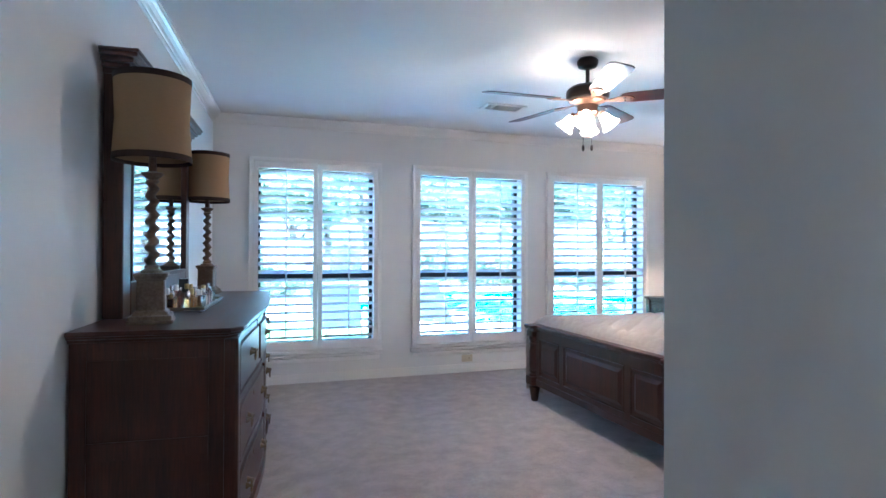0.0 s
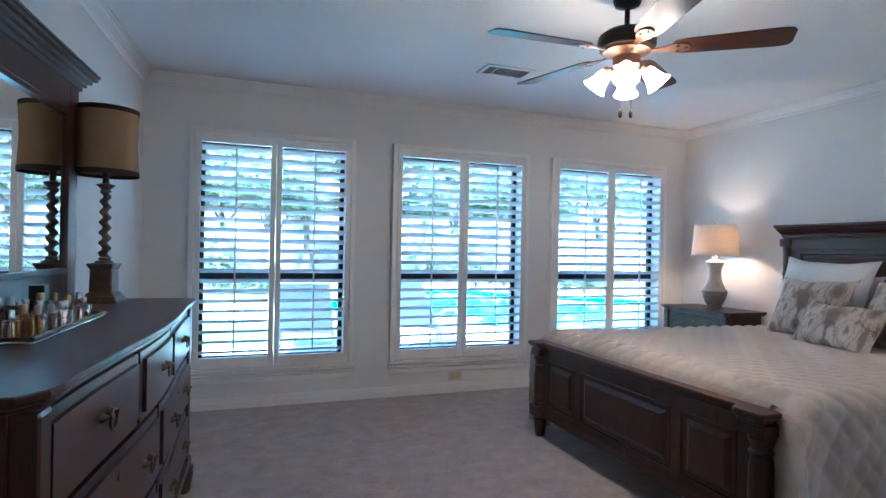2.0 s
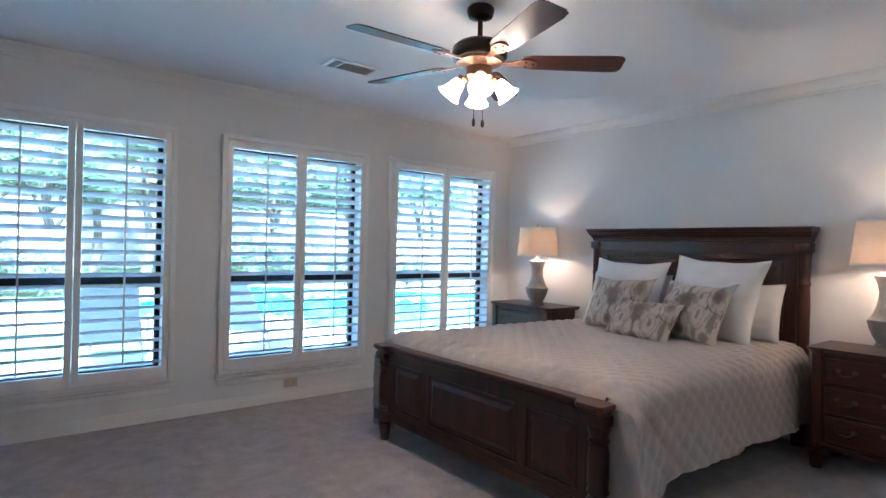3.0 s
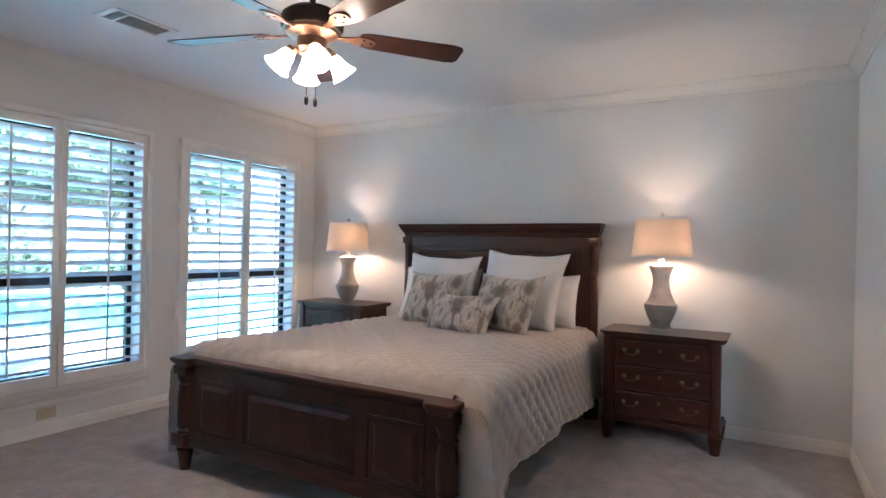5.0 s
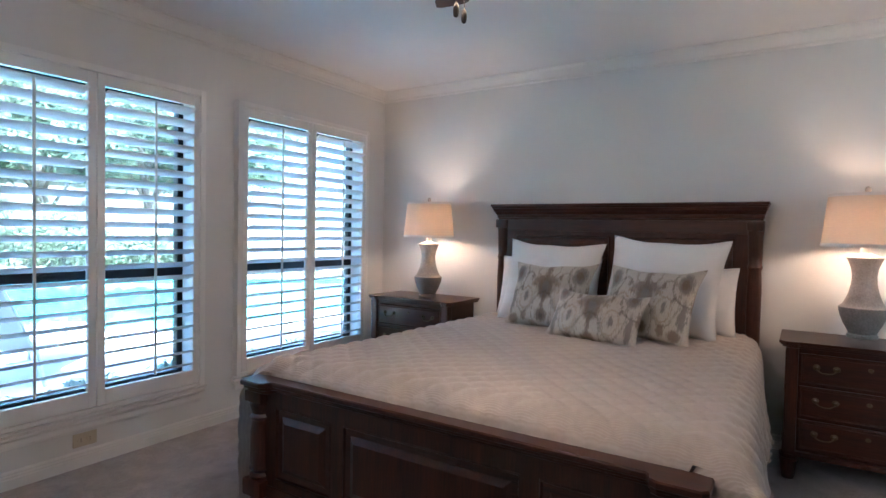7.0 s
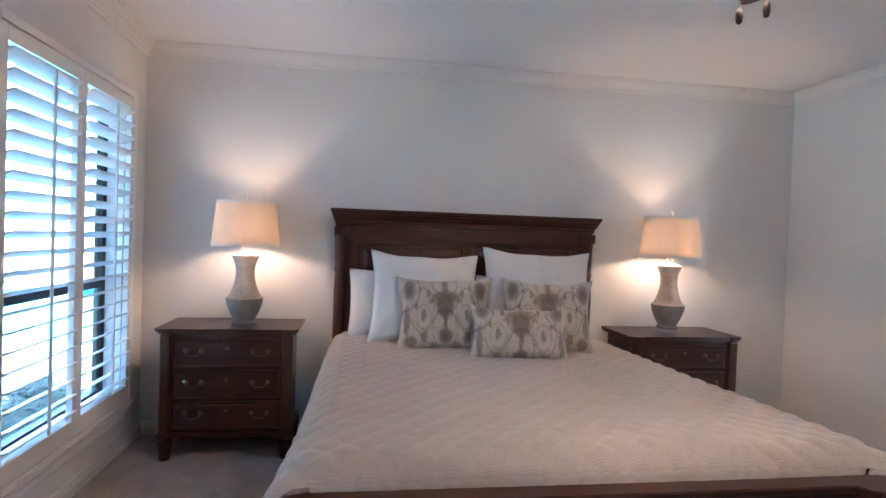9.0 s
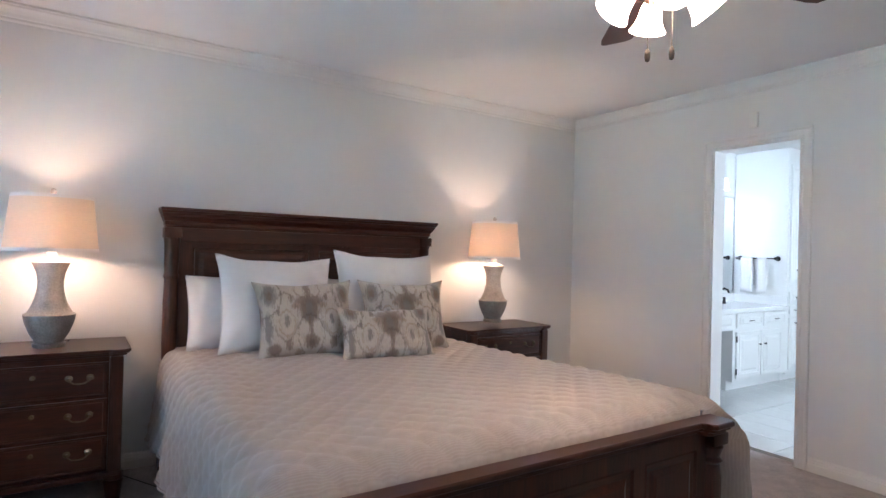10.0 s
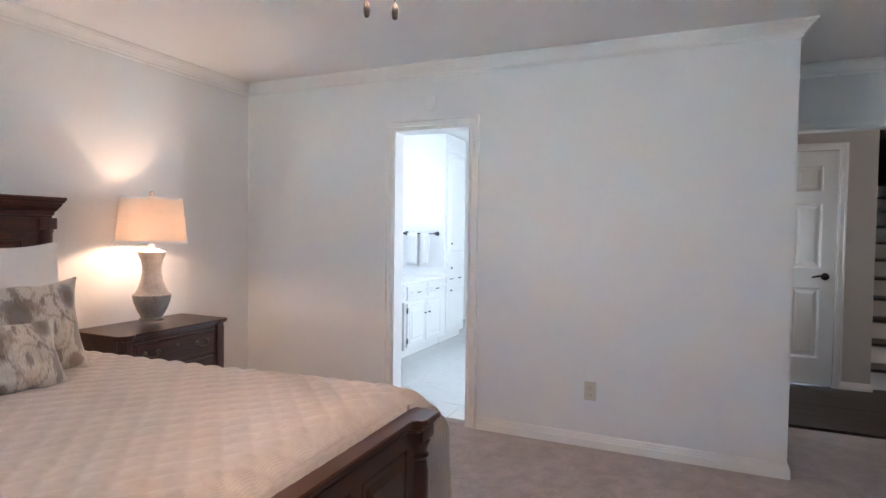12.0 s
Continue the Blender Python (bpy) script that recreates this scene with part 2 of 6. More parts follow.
    l.new(tc.outputs["Object"], t.inputs["Vector"])
    bp = n.new("ShaderNodeBump")
    bp.inputs["Strength"].default_value, bp.inputs["Distance"].default_value = 0.4, 0.003
    l.new(t.outputs["Fac"], bp.inputs["Height"])
    l.new(bp.outputs["Normal"], p.inputs["Normal"])
    return m


M_IKAT = ikat_mat()


def shade_mat(name, colour, through_amount):
    """Linen: part of the light passes through, part is scattered back."""
    m = bpy.data.materials.new(name)
    m.use_nodes = True
    n, l = m.node_tree.nodes, m.node_tree.links
    n.remove(n["Principled BSDF"])
    tc, t = n.new("ShaderNodeTexCoord"), n.new("ShaderNodeTexNoise")
    mp = n.new("ShaderNodeMapping")
    mp.inputs["Scale"].default_value = (1, 1, 4)
    t.inputs["Scale"].default_value, t.inputs["Detail"].default_value = 60, 4
    l.new(tc.outputs["Object"], mp.inputs["Vector"])
    l.new(mp.outputs["Vector"], t.inputs["Vector"])
    r = n.new("ShaderNodeValToRGB")
    r.color_ramp.elements[0].color = (*[c * 0.85 for c in colour], 1)
    r.color_ramp.elements[1].color = (*colour, 1)
    l.new(t.outputs["Fac"], r.inputs["Fac"])
    d, s, x = n.new("ShaderNodeBsdfDiffuse"), n.new("ShaderNodeBsdfTranslucent"), n.new("ShaderNodeMixShader")
    x.inputs[0].default_value = through_amount
    l.new(r.outputs["Color"], d.inputs["Color"])
    l.new(r.outputs["Color"], s.inputs["Color"])
    l.new(d.outputs[0], x.inputs[1])
    l.new(s.outputs[0], x.inputs[2])
    l.new(x.outputs[0], n["Material Output"].inputs["Surface"])
    return m


M_SHADE = shade_mat("linen_shade", (0.80, 0.70, 0.585), 0.30)
M_BURLAP = shade_mat("tan_burlap_shade", (0.46, 0.31, 0.18), 0.22)
M_SHADETRIM = mat("shade_trim", (0.035, 0.017, 0.012), 0.8, var=0.1, scale=40)


def glass_mat(name, colour=(1, 1, 1), rough=0.0, ior=1.45):
    m = bpy.data.materials.new(name)
    m.use_nodes = True
    p = m.node_tree.nodes["Principled BSDF"]
    p.inputs["Base Color"].default_value = (*colour, 1)
    p.inputs["Transmission Weight"].default_value = 1
    p.inputs["Roughness"].default_value, p.inputs["IOR"].default_value = rough, ior
    return m


M_PANE = glass_mat("window_glass", (0.76, 0.96, 0.955))
M_BOTTLE = glass_mat("bottle_glass", (0.95, 0.93, 0.88))
M_AMBER = glass_mat("amber_perfume", (0.85, 0.5, 0.2))
M_MIRROR = mat("mirror_silver", (0.86, 0.88, 0.88), 0.01, 1.0, var=0.0)


def glow_mat(name, colour, strength):
    m = bpy.data.materials.new(name)
    m.use_nodes = True
    p = m.node_tree.nodes["Principled BSDF"]
    p.inputs["Base Color"].default_value = (0.85, 0.82, 0.78, 1)
    p.inputs["Roughness"].default_value = 0.25
    p.inputs["Emission Color"].default_value = (*colour, 1)
    p.inputs["Emission Strength"].default_value = strength
    return m


M_FANGLASS = glow_mat("lit_frosted_glass", (1.0, 0.70, 0.42), 1.9)
M_SCONCE = glow_mat("lit_sconce_glass", (0.85, 0.95, 1.0), 0.6)

# ---- mesh helpers ----


def part(name, bm, material, parent=None, label="", smooth=False):
    """Links a bmesh as one mesh object under a thing or a part."""
    me = bpy.data.meshes.new(name)
    bmesh.ops.recalc_face_normals(bm, faces=bm.faces[:])
    bm.to_mesh(me)
    bm.free()
    if smooth:
        me.shade_smooth()
        me.set_sharp_from_angle(angle=radians(38))
    me.materials.append(material)
    ob = new(name, me)
    if parent:
        ob.parent = parent
    if label:
        ob["label"] = label
    return ob


def share(name, src, parent, m):
    """Another object on the mesh of src."""
    ob = new(name, src.data)
    ob.parent = parent
    ob.matrix_basis = m
    return ob


def thing(name, label, category, m=None, group="", kind=""):
    ob = new(name)
    ob.empty_display_size = 0.05
    tagged(ob, label, category, group, kind)
    if m:
        ob.matrix_basis = m
    return ob


def box(bm, x0, x1, y0, y1, z0, z1, bevel=0.0, seg=2):
    t = bmesh.new()
    bmesh.ops.create_cube(t, size=1, matrix=Matrix.LocRotScale(((x0 + x1) / 2, (y0 + y1) / 2, (z0 + z1) / 2), None, (abs(x1 - x0), abs(y1 - y0), abs(z1 - z0))))
    if bevel:
        bmesh.ops.bevel(t, geom=t.edges[:] + t.verts[:], offset=bevel, segments=seg, affect='EDGES', profile=0.6, clamp_overlap=True)
    merge(bm, t)
    return bm


def merge(bm, t, m=None):
    if m:
        bmesh.ops.transform(t, matrix=m, verts=t.verts[:])
    tmp = bpy.data.meshes.new("tmp")
    t.to_mesh(tmp)
    t.free()
    bm.from_mesh(tmp)
    bpy.data.meshes.remove(tmp)


def boxes(*rows, bevel=0.0):
    bm = bmesh.new()
    for r in rows:
        box(bm, *r, bevel=bevel)
    return bm


def lathe(profile, seg=32, m=None, bm=None, cap=True):
    """Turns a profile of (radius, height) round the z axis."""
    bm = bm or bmesh.new()
    t = bmesh.new()
    rings = []
    for r, z in profile:
        rings.append([t.verts.new((r * math.cos(2 * math.pi * k / seg), r * math.sin(2 * math.pi * k / seg), z)) for k in range(seg)])
    for a, b in zip(rings, rings[1:]):
        for k in range(seg):
            t.faces.new((a[k], a[(k + 1) % seg], b[(k + 1) % seg], b[k]))
    if cap:
        t.faces.new(rings[0][::-1])
        t.faces.new(rings[-1])
    merge(bm, t, m)
    return bm


def sweep(profile, a, b, out, bm=None, mitre=(0, 0)):
    """A moulding: a profile of (outwards, up) carried from a to b; mitre: how much each end runs on per unit outwards."""
    bm = bm or bmesh.new()
    a, b, out = Vector(a), Vector(b), Vector(out)
    along = (b - a).normalized()
    va = [bm.verts.new(a + out * o + Vector((0, 0, u)) - along * (o * mitre[0])) for o, u in profile]
    vb = [bm.verts.new(b + out * o + Vector((0, 0, u)) + along * (o * mitre[1])) for o, u in profile]
    n = len(profile)
    for k in range(n):
        bm.faces.new((va[k], va[(k + 1) % n], vb[(k + 1) % n], vb[k]))
    bm.faces.new(va[::-1])
    bm.faces.new(vb)
    return bm


def tube(points, radius, seg=8, bm=None, closed=False):
    """A round bar along points."""
    bm = bm or bmesh.new()
    pts = [Vector(p) for p in points]
    rings = []
    n = len(pts)
    up = Vector((0.13, 0.31, 0.94)).normalized()
    for i, p in enumerate(pts):
        if closed:
            d = (pts[(i + 1) % n] - pts[i - 1]).normalized()
        else:
            d = (pts[min(i + 1, n - 1)] - pts[max(i - 1, 0)]).normalized()
        s = d.cross(up)
        if s.length < 1e-4:
            s = d.cross(Vector((1, 0, 0)))
        s.normalize()
        w = s.cross(d)
        rr = radius[i] if isinstance(radius, (list, tuple)) else radius
        rings.append([bm.verts.new(p + (s * math.cos(2 * math.pi * k / seg) + w * math.sin(2 * math.pi * k / seg)) * rr) for k in range(seg)])
    pairs = list(zip(rings, rings[1:])) + ([(rings[-1], rings[0])] if closed else [])
    for a, b in pairs:
        for k in range(seg):
            bm.faces.new((a[k], a[(k + 1) % seg], b[(k + 1) % seg], b[k]))
    if not closed:
        bm.faces.new(rings[0][::-1])
        bm.faces.new(rings[-1])
    return bm


def solid(outline, z0, z1, bevel=0.0):
    """A flat shape with thickness, from an outline of (x, y)."""
    bm = bmesh.new()
    lo = [bm.verts.new((x, y, z0)) for x, y in outline]
    hi = [bm.verts.new((x, y, z1)) for x, y in outline]
    n = len(outline)
    for k in range(n):
        bm.faces.new((lo[k], lo[(k + 1) % n], hi[(k + 1) % n], hi[k]))
    top, bot = bm.faces.new(hi), bm.faces.new(lo[::-1])
    if bevel:
        bmesh.ops.bevel(bm, geom=list(top.edges) + list(bot.edges), offset=bevel, segments=2, affect='EDGES', profile=0.6)
    return bm


def stepped(rings):
    """One solid from outlines of (x, y) laid over one another: rows of (outline, height)."""
    bm = bmesh.new()
    loops = [[bm.verts.new((x, y, z)) for x, y in outline] for outline, z in rings]
    n = len(loops[0])
    for lo, hi in zip(loops, loops[1:]):
        for k in range(n):
            bm.faces.new((lo[k], lo[(k + 1) % n], hi[(k + 1) % n], hi[k]))
    bm.faces.new(loops[0][::-1])
    bm.faces.new(loops[-1])
    return bm


def structure(name, bm, material, label, category, smooth=False):
    return tagged(part(name, bm, material, smooth=smooth), label, category, kind="structure")


# ---- the large structure ----
XW, XE, YN, YS, ZC = 0.50, 5.345, 7.168, 2.67, 2.43
XP, YO = 1.585, 1.76            # the corner of the passage, and the wall with the opening to the hall
WIN = ((0.787, 2.003), (2.312, 3.568), (3.80, 5.095))   # outer edges of the shutter frames
WZ0, WZ1 = 0.262, 2.057
SKEW = Matrix.Translation((0.35, 5.2, 0)) @ pose(0, 0, 0, 0, 0, -3.8) @ Matrix.Translation((-XW, -5.2, 0))   # the dresser wall is a little out of square
FZ = -0.022            # the carpet
DOOR_X, DOOR_H = (3.445, 4.025), 2.005
HOLE = [(a + 0.065, b - 0.065) for a, b in WIN]
T = 0.15

rows, x = [], XW - T
for a, b in HOLE:
    rows.append((x, a, YN, YN + T, -0.2, ZC + 0.3))
    rows.append((a, b, YN, YN + T, -0.2, WZ0 + 0.06))
    rows.append((a, b, YN, YN + T, WZ1 - 0.06, ZC + 0.3))
    x = b
rows.append((x, XE + T, YN, YN + T, -0.2, ZC + 0.3))
wall_n = structure("wall_north", boxes(*rows), M_WALL, "pale grey painted bedroom wall with three windows", "wall")
structure("wall_west", boxes((XW - T, XW, YO - 0.3, YN + 0.1, -0.2, ZC + 0.3)), M_WALL, "pale grey painted wall behind the dresser", "wall").matrix_basis = SKEW
structure("wall_east", boxes((XE, XE + T, YS - 0.12, YN, -0.2, ZC + 0.3)), M_WALL, "pale grey painted wall behind the bed", "wall")
structure("wall_south", boxes((XP, DOOR_X[0], YS - 0.12, YS, -0.1, ZC + 0.3), (DOOR_X[1], XE, YS - 0.12, YS, -0.1, ZC + 0.3), (DOOR_X[0], DOOR_X[1], YS - 0.12, YS, DOOR_H, ZC + 0.3)), M_WALL, "pale grey painted wall with the bathroom doorway", "wall")
structure("wall_passage", boxes((XP, XP + 0.12, YO - 0.12, YS - 0.12, -0.1, ZC + 0.3)), M_WALL, "pale grey painted wall of the entry passage", "wall")
OPEN_X, OPEN_H = (0.45, 1.54), 2.01
structure("wall_opening", boxes((-0.05, OPEN_X[0], YO - 0.12, YO, -0.1, ZC + 0.3), (OPEN_X[1], XP, YO - 0.12, YO, -0.1, ZC + 0.3), (OPEN_X[0], OPEN_X[1], YO - 0.12, YO, OPEN_H, ZC + 0.3)), M_WALL, "painted wall over the cased opening to the hall", "wall")
structure("floor", boxes((-0.1, XE + T, YS - 0.06, YN + T, -0.2, FZ), (-0.1, XP + 0.12, YO - 0.06, YS - 0.06, -0.2, FZ)), M_CARPET, "mauve beige cut pile carpet", "carpet")
structure("ceiling", boxes((-0.1, XE + T, YO - 0.12, YN + T, ZC, ZC + 0.2)), M_CEIL, "smooth white painted bedroom ceiling", "ceiling")
# unseen slab, added to keep sun and sky light out of the rooms
structure("roof", boxes((-3.6, 8.2, -5.6, YN + 0.62, ZC + 0.30, ZC + 0.42)), M_WALLH, "unseen flat slab over the house that blocks sun and sky", "roof")

# crown moulding, round the room
CR = [(0, -0.082), (0.006, -0.082), (0.012, -0.074), (0.013, -0.064), (0.020, -0.060), (0.028, -0.046), (0.042, -0.030), (0.056, -0.020), (0.060, -0.012), (0.068, -0.010), (0.070, 0.0), (0, 0)]
Z = ZC - 0.002


def crown(name, a, b, out, mitre):
    bm = sweep(CR, (*a, Z), (*b, Z), (*out, 0), mitre=mitre)
    return structure(name, bm, M_TRIM, "white stepped crown moulding along the ceiling", "crown moulding")


crown("crown_north", (0.41, YN), (XE, YN), (0, -1), (-1, -1))
crown("crown_east", (XE, YN), (XE, YS), (-1, 0), (-1, -1))
crown("crown_south", (XE, YS), (XP, YS), (0, 1), (-1, 1))
crown("crown_passage", (XP, YS), (XP, YO), (-1, 0), (1, -1))
crown("crown_opening", (XP, YO), (0.02, YO), (0, 1), (-1, 0))
crown("crown_west", (XW, YO), (XW, YN + 0.05), (1, 0), (0, 0)).matrix_basis = SKEW

BB = [(0, 0), (0.016, 0), (0.016, 0.046), (0.012, 0.052), (0.0125, 0.060), (0.009, 0.066), (0.009, 0.074), (0.004, 0.082), (0, 0.084)]


def base(name, a, b, out, mitre, material=None):
    bm = sweep(BB, (*a, FZ), (*b, FZ), (*out, 0), mitre=mitre)
    return structure(name, bm, material or M_TRIM, "white moulded baseboard along the wall", "baseboard")


base("baseboard_north", (0.41, YN), (XE, YN), (0, -1), (-1, -1))
base("baseboard_east", (XE, YN), (XE, YS), (-1, 0), (-1, -1))
base("baseboard_south", (XE, YS), (DOOR_X[1] + 0.065, YS), (0, 1), (-1, 0))
base("baseboard_south_b", (DOOR_X[0] - 0.065, YS), (XP, YS), (0, 1), (0, 1))
base("baseboard_passage", (XP, YS), (XP, YO), (-1, 0), (1, -1))
base("baseboard_west", (XW, YO), (XW, YN + 0.05), (1, 0), (0, 0)).matrix_basis = SKEW


def casing(name, x0, x1, h, y, out, parent_label, w=0.06, mt=None):
    """Door trim on one face of a wall: two legs and a head with a stepped face."""
    pf = [(0, 0), (0.014, 0.0), (0.016, 0.008), (0.012, 0.014), (0.012, w - 0.018), (0.018, w - 0.012), (0.018, w), (0, w)]
    bm = bmesh.new()
    for xa, sgn in ((x0, -1), (x1, 1)):
        lo = [bm.verts.new((xa + sgn * q, y + out * o, FZ)) for o, q in pf]
        hi = [bm.verts.new((xa + sgn * q, y + out * o, h + q)) for o, q in pf]
        n = len(pf)
        for k in range(n):
            bm.faces.new((lo[k], lo[(k + 1) % n], hi[(k + 1) % n], hi[k]))
        bm.faces.new(lo)
        bm.faces.new(hi)
    lo = [bm.verts.new((x0 - q, y + out * o, h + q)) for o, q in pf]
    hi = [bm.verts.new((x1 + q, y + out * o, h + q)) for o, q in pf]
    n = len(pf)
    for k in range(n):
        bm.faces.new((lo[k], lo[(k + 1) % n], hi[(k + 1) % n], hi[k]))
    structure(name, bm, mt or M_TRIM, parent_label, "door trim")


casing("trim_bath_door", *DOOR_X, DOOR_H, YS, 1, "white painted casing round the bathroom doorway")
structure("jamb_bath_door", boxes((DOOR_X[0] - 0.001, DOOR_X[0] + 0.014, YS - 0.125, YS + 0.003, FZ, DOOR_H), (DOOR_X[1] - 0.014, DOOR_X[1] + 0.001, YS - 0.125, YS + 0.003, FZ, DOOR_H), (DOOR_X[0] + 0.014, DOOR_X[1] - 0.014, YS - 0.125, YS + 0.003, DOOR_H - 0.014, DOOR_H + 0.001)), M_TRIM, "white painted jamb of the bathroom doorway", "door jamb")
structure("trim_opening", boxes((OPEN_X[0], OPEN_X[1], YO, YO + 0.012, OPEN_H, OPEN_H + 0.035), (OPEN_X[1], OPEN_X[1] + 0.035, YO, YO + 0.012, 0, OPEN_H + 0.035), (OPEN_X[0] - 0.035, OPEN_X[0], YO, YO + 0.012, 0, OPEN_H + 0.035), (OPEN_X[0], OPEN_X[1], YO - 0.122, YO, OPEN_H - 0.012, OPEN_H), bevel=0.002), M_TRIM, "white trim round the cased opening to the hall", "door trim")

# ---- windows and shutters ----


def window(i, a, b):
    """A dark sash window set in the outer half of the wall."""
    w = thing(f"window_{i}", "dark bronze sash window looking on the pool garden", "window", kind="structure")
    y0, y1, z0, z1 = YN + 0.085, YN + 0.135, WZ0 + 0.06, WZ1 - 0.06
    f = 0.038
    part("window_frame", boxes((a, a + f, y0, y1, z0, z1), (b - f, b, y0, y1, z0, z1), (a + f, b - f, y0, y1, z1 - f, z1), (a + f, b - f, y0, y1, z0, z0 + f), bevel=0.003), M_WINFR, w)
    zm = 0.965
    part("meeting_rail", boxes((a + f, b - f, y0 - 0.004, y1 - 0.006, zm - 0.026, zm + 0.026), bevel=0.003), M_WINFR, w)
    for za, zb, dy in ((z0 + f, zm - 0.026, 0.012), (zm + 0.026, z1 - f, 0.028)):
        p = part("pane", boxes((a + f, b - f, y0 + dy, y0 + dy + 0.005, za, zb)), M_PANE, w)
        p.visible_shadow = False
    part("window_reveal", boxes((a - 0.002, a + 0.004, YN - 0.002, y0, z0, z1), (b - 0.004, b + 0.002, YN - 0.002, y0, z0, z1), (a + 0.004, b - 0.004, YN - 0.002, y0, z1 - 0.004, z1 + 0.002), (a + 0.004, b - 0.004, YN - 0.002, y0, z0 - 0.002, z0 + 0.004)), M_SHUT, w, "white painted reveal")


LOUVRES, TILT_DEG = 21, 22
sec = [(0.0445 * math.cos(2 * math.pi * k / 14), 0.0052 * math.sin(2 * math.pi * k / 14)) for k in range(14)]
LV = None


def shutter(a, b):
    """Plantation shutters: a frame, two hinged panels of louvres, tilt rods and a moulded sill."""
    global LV
    s = thing("plantation_shutter", "white painted plantation shutters with open louvres", "shutter", group="plantation shutters along the window wall")
    y0, y1 = YN - 0.045, YN + 0.002
    f = 0.036
    part("outer_frame", boxes((a, a + f, y0, y1, WZ0, WZ1), (b - f, b, y0, y1, WZ0, WZ1), (a + f, b - f, y0, y1, WZ1 - f, WZ1), (a + f, b - f, y0, y1, WZ0, WZ0 + f * 0.6), bevel=0.004), M_SHUT, s)
    bm = sweep([(0, 0), (0.030, 0.0), (0.036, 0.012), (0.026, 0.024), (0.045, 0.032), (0.052, 0.044), (0, 0.044)], (a - 0.012, YN, WZ0 - 0.046), (b + 0.012, YN, WZ0 - 0.046), (0, -1, 0))
    part("sill", bm, M_SHUT, s, "moulded white sill")
    bm = sweep([(0, 0), (0.012, 0.0), (0.016, 0.012), (0.016, 0.036), (0.010, 0.044), (0, 0.046)], (a + 0.012, YN, WZ0 - 0.095), (b - 0.012, YN, WZ0 - 0.095), (0, -1, 0))
    part("apron", bm, M_SHUT, s)
    mid = (a + b) / 2
    for pa, pb in ((a + f + 0.003, mid - 0.002), (mid + 0.002, b - f - 0.003)):
        st, py0, py1 = 0.040, YN - 0.042, YN - 0.012
        z0, z1 = WZ0 + f * 0.6 + 0.003, WZ1 - f - 0.003
        lo, hi = z0 + 0.082, z1 - 0.062
        p = part("panel", boxes((pa, pa + st, py0, py1, z0, z1), (pb - st, pb, py0, py1, z0, z1), (pa + st, pb - st, py0, py1, z0, lo), (pa + st, pb - st, py0, py1, hi, z1), bevel=0.003), M_SHUT, s, "hinged panel with louvres tilted open")
        step = (hi - lo) / LOUVRES
        wide = pb - pa - 2 * st - 0.006
        if LV is None:
            lb = bmesh.new()
            ra = [lb.verts.new((-0.5, u, v)) for u, v in sec]
            rb = [lb.verts.new((0.5, u, v)) for u, v in sec]
            for k in range(14):
                lb.faces.new((ra[k], ra[(k + 1) % 14], rb[(k + 1) % 14], rb[k]))
            lb.faces.new(ra[::-1])
            lb.faces.new(rb)
            LV = part("louver", lb, M_SHUT, p, smooth=True)
            first = True
        else:
            first = False
        for k in range(LOUVRES):
            jitter = random.uniform(-0.8, 0.8)
            m = Matrix.Translation(((pa + pb) / 2, YN - 0.026, lo + (k + 0.5) * step)) @ pose(0, 0, 0, -TILT_DEG + jitter, 0, 0) @ Matrix.Diagonal((wide, 1, 1, 1))
            if first and k == 0:
                LV.matrix_basis = m
            else:
                share("louver", LV, p, m)
        xr = (pa + pb) / 2
        part("tilt_rod", boxes((xr - 0.006, xr + 0.006, YN - 0.080, YN - 0.069, lo + 0.03, hi - 0.03), bevel=0.002), M_SHUT, p)
        for zh in (z0 + 0.25, z1 - 0.25):
            xh = pa - 0.002 if pa < mid - 0.1 else pb + 0.002
            part("hinge", boxes((xh - 0.006, xh + 0.006, py0 - 0.004, py0 + 0.004, zh - 0.03, zh + 0.03), bevel=0.001), M_SHUT, p)


for i, ((a, b), (ha, hb)) in enumerate(zip(WIN, HOLE)):
    window(i + 1, ha, hb)
    shutter(a, b)


# ---- outlets, vent, wall box ----
def outlet(m, label):
    o = thing("wall_outlet", label, "outlet", m)
    part("cover_plate", boxes((-0.035, 0.035, -0.005, 0.0005, -0.058, 0.058), bevel=0.002), M_PLATE, o)
    for z in (-0.022, 0.022):
        part("socket", lathe([(0.015, 0), (0.015, 0.0025), (0.013, 0.0032)], 16, pose(0, -0.005, z, 90, 0, 0)), M_PLATE, o)
        part("slot", boxes((-0.007, -0.005, -0.0095, -0.007, z - 0.004, z + 0.005), (0.005, 0.007, -0.0095, -0.007, z - 0.004, z + 0.005)), M_DARKHOLE, o)


outlet(pose(2.90, YN, 0.118, 0, 0, 0) @ pose(0, 0, 0, 0, 90, 0), "almond duplex outlet lying sideways under the window")
outlet(pose(2.635, YS, 0.325, 0, 0, 180), "almond duplex outlet on the plain wall")
wb = thing("door_chime", "small white plastic box above the bathroom doorway", "wall box")
part("case", boxes((3.715, 3.77, YS, YS + 0.022, 2.11, 2.21), bevel=0.004), M_TRIM, wb)

